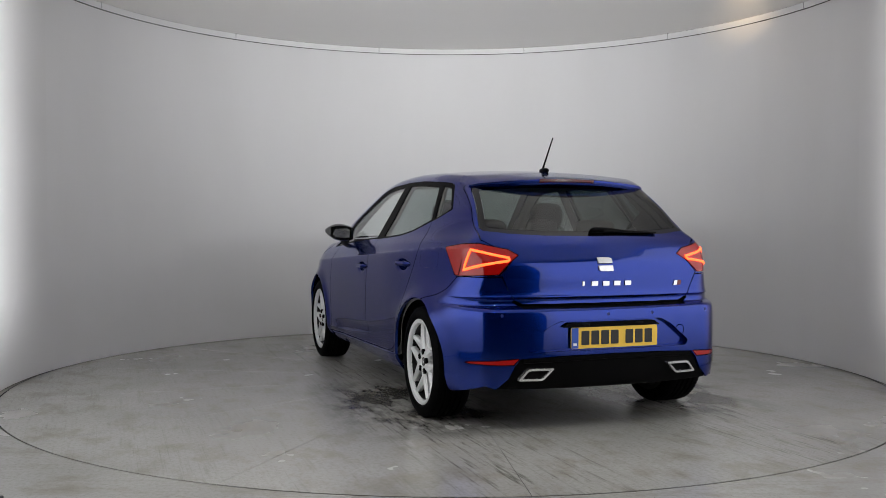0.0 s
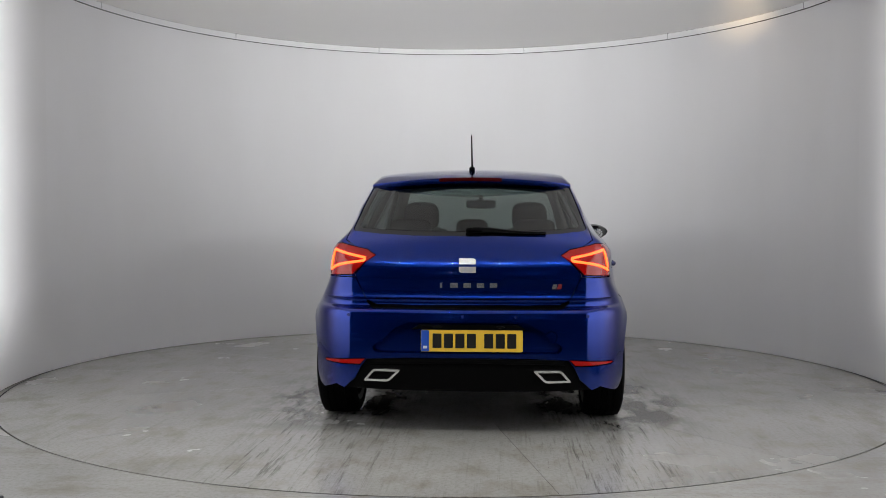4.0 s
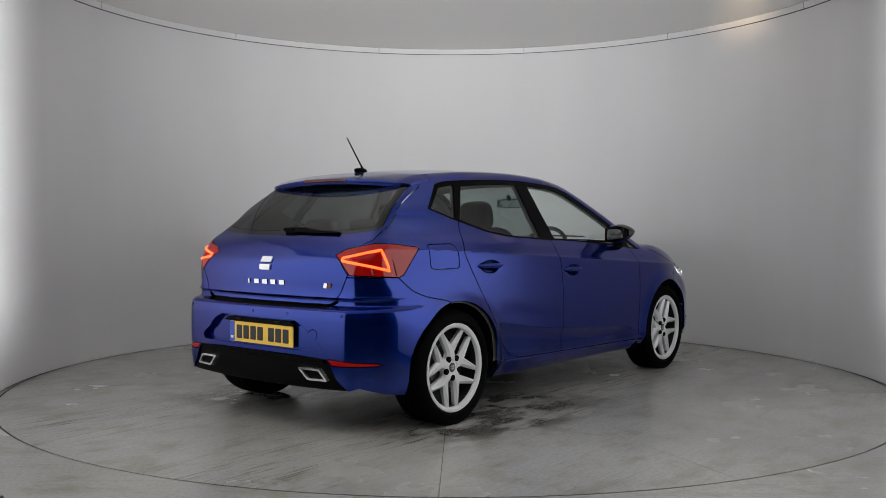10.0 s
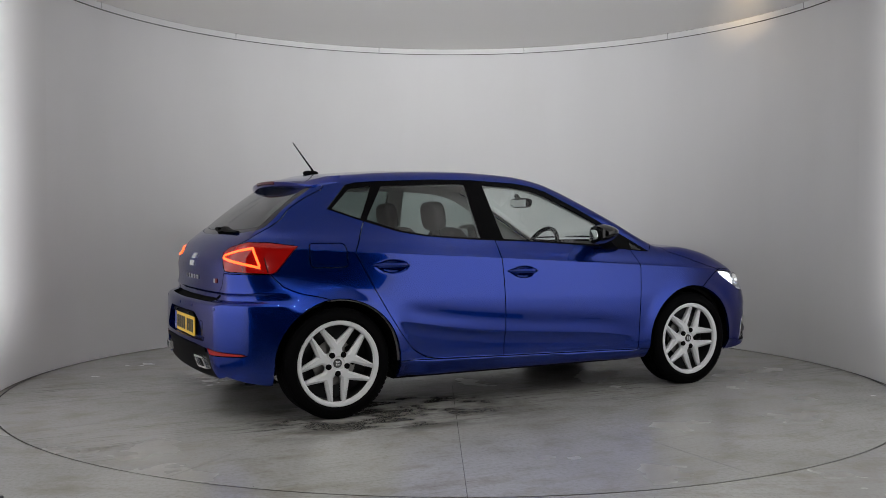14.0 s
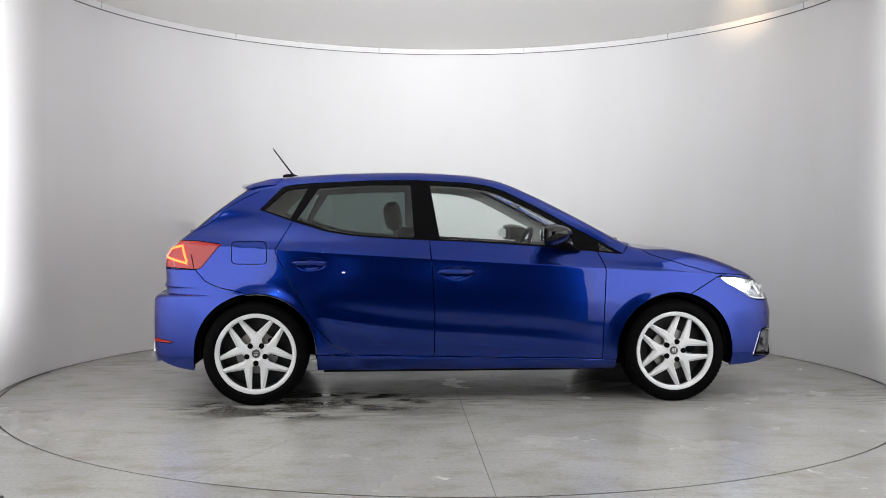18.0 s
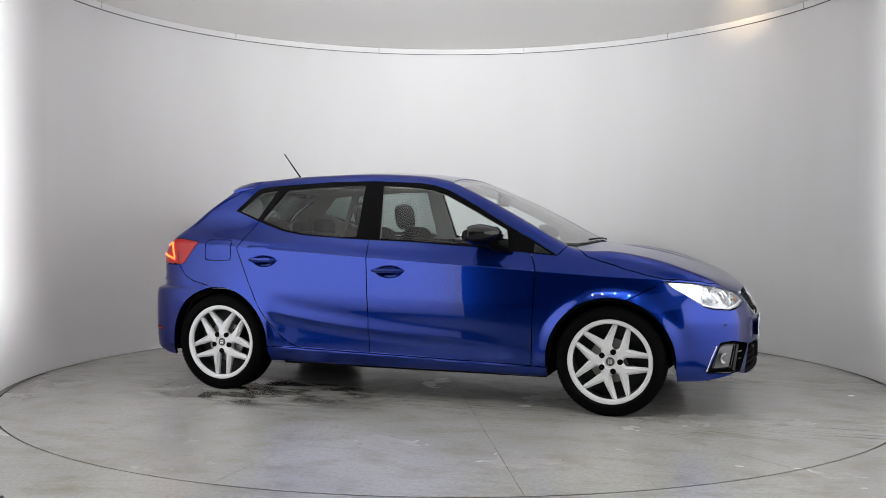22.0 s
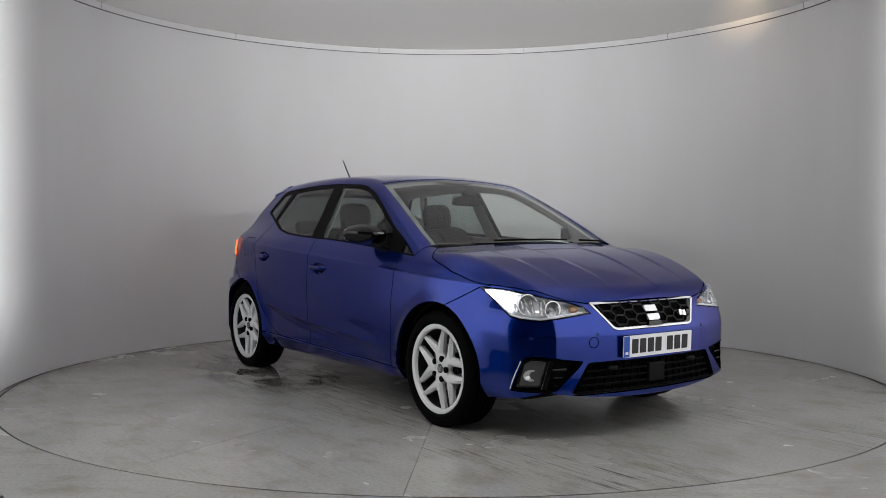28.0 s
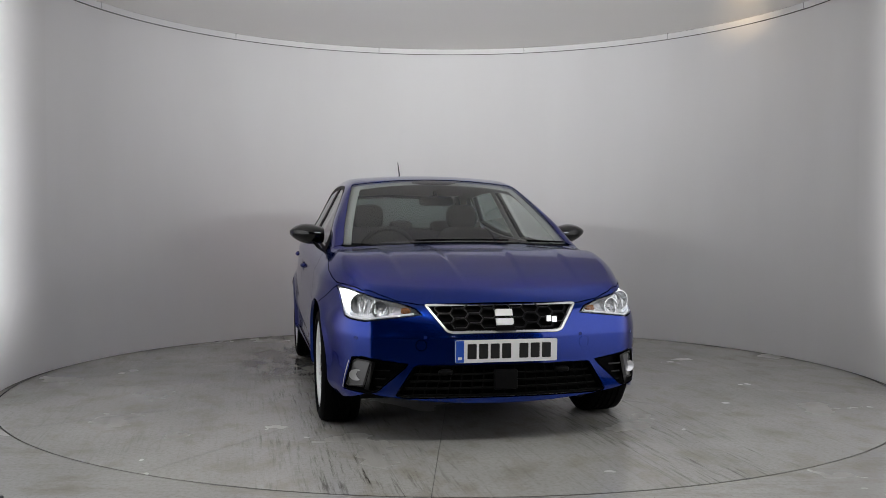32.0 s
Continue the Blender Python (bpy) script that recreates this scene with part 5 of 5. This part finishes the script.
# ---------- door handles ----------
for kind, x0, x1, z in (("front", 1.090, 1.314, 0.806), ("rear", 0.205, 0.432, 0.858)):
    for door, s in zip(doors[kind], (1, -1)):
        bm = bmesh.new()
        rows = []
        for i in range(15):
            t = i / 14
            x = x0 + (x1 - x0) * t
            bow = 4 * t * (1 - t)
            h = 0.0155 * (0.35 + 0.65 * min(1, 6 * t * (1 - t) ** 0.8))
            o = 0.004 + 0.024 * min(1.0, bow * 1.6)
            base = side_at(x0 - 0.01, z, s).lerp(side_at(x1 + 0.01, z, s), t)
            rows.append([Vector((x, base.y + s * (oo - 0.006 * abs(dz)), z + dz * h)) for dz, oo in ((-1, o - 0.010), (-0.8, o - 0.002), (0, o), (0.8, o - 0.002), (1, o - 0.010))])
        loft(bm, rows)
        bmesh.ops.solidify(bm, geom=bm.faces[:], thickness=0.006)
        cpart("door_handle", bm, paint, door, "body-coloured door handle")



# ---------- interior ----------
def seat_at(x, y, wide, parent_name, back_top, lean, cushion_x, label):
    bm = bmesh.new()
    pillow(bm, Matrix.Translation((cushion_x, y, 0.46)) @ pose(0, 0, 0, 0, -6, 0), 0.50, wide, 0.18, 4.0)
    seat = cpart(parent_name, bm, seat_cloth, car, label)
    bm = bmesh.new()
    pillow(bm, Matrix.Translation((x + 0.12, y, (0.46 + back_top) / 2 + 0.02)) @ pose(0, 0, 0, 0, lean, 0), 0.15, wide * 0.97, back_top - 0.44, 4.0)
    cpart("backrest", bm, seat_cloth, seat)
    return seat


for y in (-0.36, 0.36):
    seat = seat_at(0.88, y, 0.48, "front_seat", 1.05, -17, 1.22, "dark cloth front seat with headrest")
    bm = bmesh.new()
    pillow(bm, Matrix.Translation((0.835, y, 1.145)) @ pose(0, 0, 0, 0, -10, 0), 0.105, 0.235, 0.19, 3.2)
    cpart("headrest", bm, seat_cloth, seat)
    bm = bmesh.new()
    for d in (-0.06, 0.06):
        tube(bm, [(0.862, y + d, 1.00), (0.845, y + d, 1.09)], 0.006, 6)
    cpart("headrest_post", bm, chrome, seat)
bench = seat_at(0.16, 0.0, 1.22, "rear_bench", 1.02, -20, 0.52, "dark cloth rear bench seat")
for y in (-0.37, 0.0, 0.37):
    bm = bmesh.new()
    pillow(bm, Matrix.Translation((0.165, y, 1.065)) @ pose(0, 0, 0, 0, -8, 0), 0.10, 0.25 if y else 0.19, 0.115, 3.5)
    cpart("headrest", bm, seat_cloth, bench)

bm = bmesh.new()
rows = []
for i in range(15):
    y = -0.66 + 1.32 * i / 14
    c = 0.06 * math.exp(-((y + 0.34) / 0.16) ** 2)
    rows.append([Vector(p) for p in ((2.34, y, 0.60), (2.31, y, 0.935), (2.12, y, 0.958 + 0.2 * c), (1.94, y, 0.950 + 0.5 * c), (1.86, y, 0.915 + c), (1.85, y, 0.80), (1.98, y, 0.55))])
loft(bm, rows, True, True)
dashboard = cpart("dashboard", bm, dash_grey, car, "dark grey moulded dashboard")
bm = bmesh.new()
box(bm, 1.83, 0.0, 0.86, 0.03, 0.20, 0.13, Matrix(), 0.01)
cpart("screen", bm, black_gloss, dashboard, "black centre touch screen", False)
m = Matrix.Translation((1.67, -0.34, 0.90)) @ pose(0, 0, 0, 0, -65, 0)
bm = bmesh.new()
tube(bm, [m @ Vector((0.180 * math.cos(a), 0.180 * math.sin(a), 0)) for a in [2 * math.pi * k / 40 for k in range(40)]], 0.015, 8, True)
wheel = cpart("steering_wheel", bm, black_matt, dashboard, "black leather steering wheel")
bm = bmesh.new()
pillow(bm, m, 0.14, 0.17, 0.06)
for a in (0, 180, 270):
    q = m @ pose(0, 0, 0, 0, 0, a - 90)
    box(bm, 0.11, 0, 0, 0.14, 0.035, 0.018, q, 0.004)
tube(bm, [m @ Vector((0, 0, 0)), m @ Vector((0, 0, -0.25))], 0.04)
cpart("steering_boss", bm, black_matt, dashboard)
bm = bmesh.new()
pillow(bm, Matrix.Translation((1.72, -0.02, 1.245)) @ pose(0, 0, 0, 0, 6, 4), 0.045, 0.235, 0.068, 4)
tube(bm, [(1.715, -0.02, 1.262), (1.675, -0.02, 1.302)], 0.015)
mir = cpart("rear_view_mirror", bm, black_matt, car, "black rear-view mirror at the windscreen")
bm = bmesh.new()
box(bm, 1.694, -0.018, 1.243, 0.003, 0.212, 0.052, Matrix(), 0.001)
cpart("mirror_glass", bm, mirror_silver, mir, smooth=False)
bm = bmesh.new()
rows = [[Vector((1.50 + d, y, float(top_of(1.50 + d, y)) - 0.008)) for d in (0.0, 0.04, 0.085 if abs(y) < 0.12 else 0.06)] for y in [-0.15 + 0.30 * k / 12 for k in range(13)]]
loft(bm, rows)
cpart("sensor_shade", bm, black_matt, car, "black frit patch behind the windscreen", False)
bm = bmesh.new()
prism(bm, [(0.20, 0.955), (-0.42, 0.955), (-0.44, 0.935), (0.22, 0.935)], "y", -0.56, 0.56)
cpart("parcel_shelf", bm, dash_grey, car, "dark parcel shelf", False)
for s in (-1, 1):
    for x0, x1 in ((1.10, 2.05), (0.45, 1.05)):
        bm = bmesh.new()
        rows = []
        for i in range(9):
            x = x0 + (x1 - x0) * i / 8
            w = float(side_of(x, 0.93))
            rows.append([Vector((x, s * (w - 0.045), 0.985 - 0.03 * (x - 1.0) * (x > 1.0))), Vector((x, s * (w - 0.075), 0.975 - 0.03 * (x - 1.0) * (x > 1.0))), Vector((x, s * (w - 0.085), 0.80)), Vector((x, s * (w - 0.115), 0.70)), Vector((x, s * (w - 0.09), 0.35))])
        loft(bm, rows)
        cpart("door_trim", bm, dash_grey, car, "dark inner door trim")
bm = bmesh.new()
box(bm, 1.0, 0, 0.335, 2.4, 1.34, 0.03)
cpart("cabin_floor", bm, lining_dark, car, smooth=False)
bm = bmesh.new()
box(bm, 2.34, 0, 0.62, 0.03, 1.36, 0.62)
cpart("bulkhead", bm, lining_dark, car, smooth=False)
bm = bmesh.new()
box(bm, 1.38, 0, 0.52, 0.9, 0.20, 0.30, Matrix(), 0.03)
cpart("centre_console", bm, dash_grey, car, smooth=False)


def motions():
    """Car and turntable turn together, at an even pace."""
    rows = [(t, pose(0, 0, 0, 0, 0, 110.4 - 5.87 * t)) for t in range(0, 33, 2)]
    walk(car, rows)
    walk(turntable, rows)


motions()
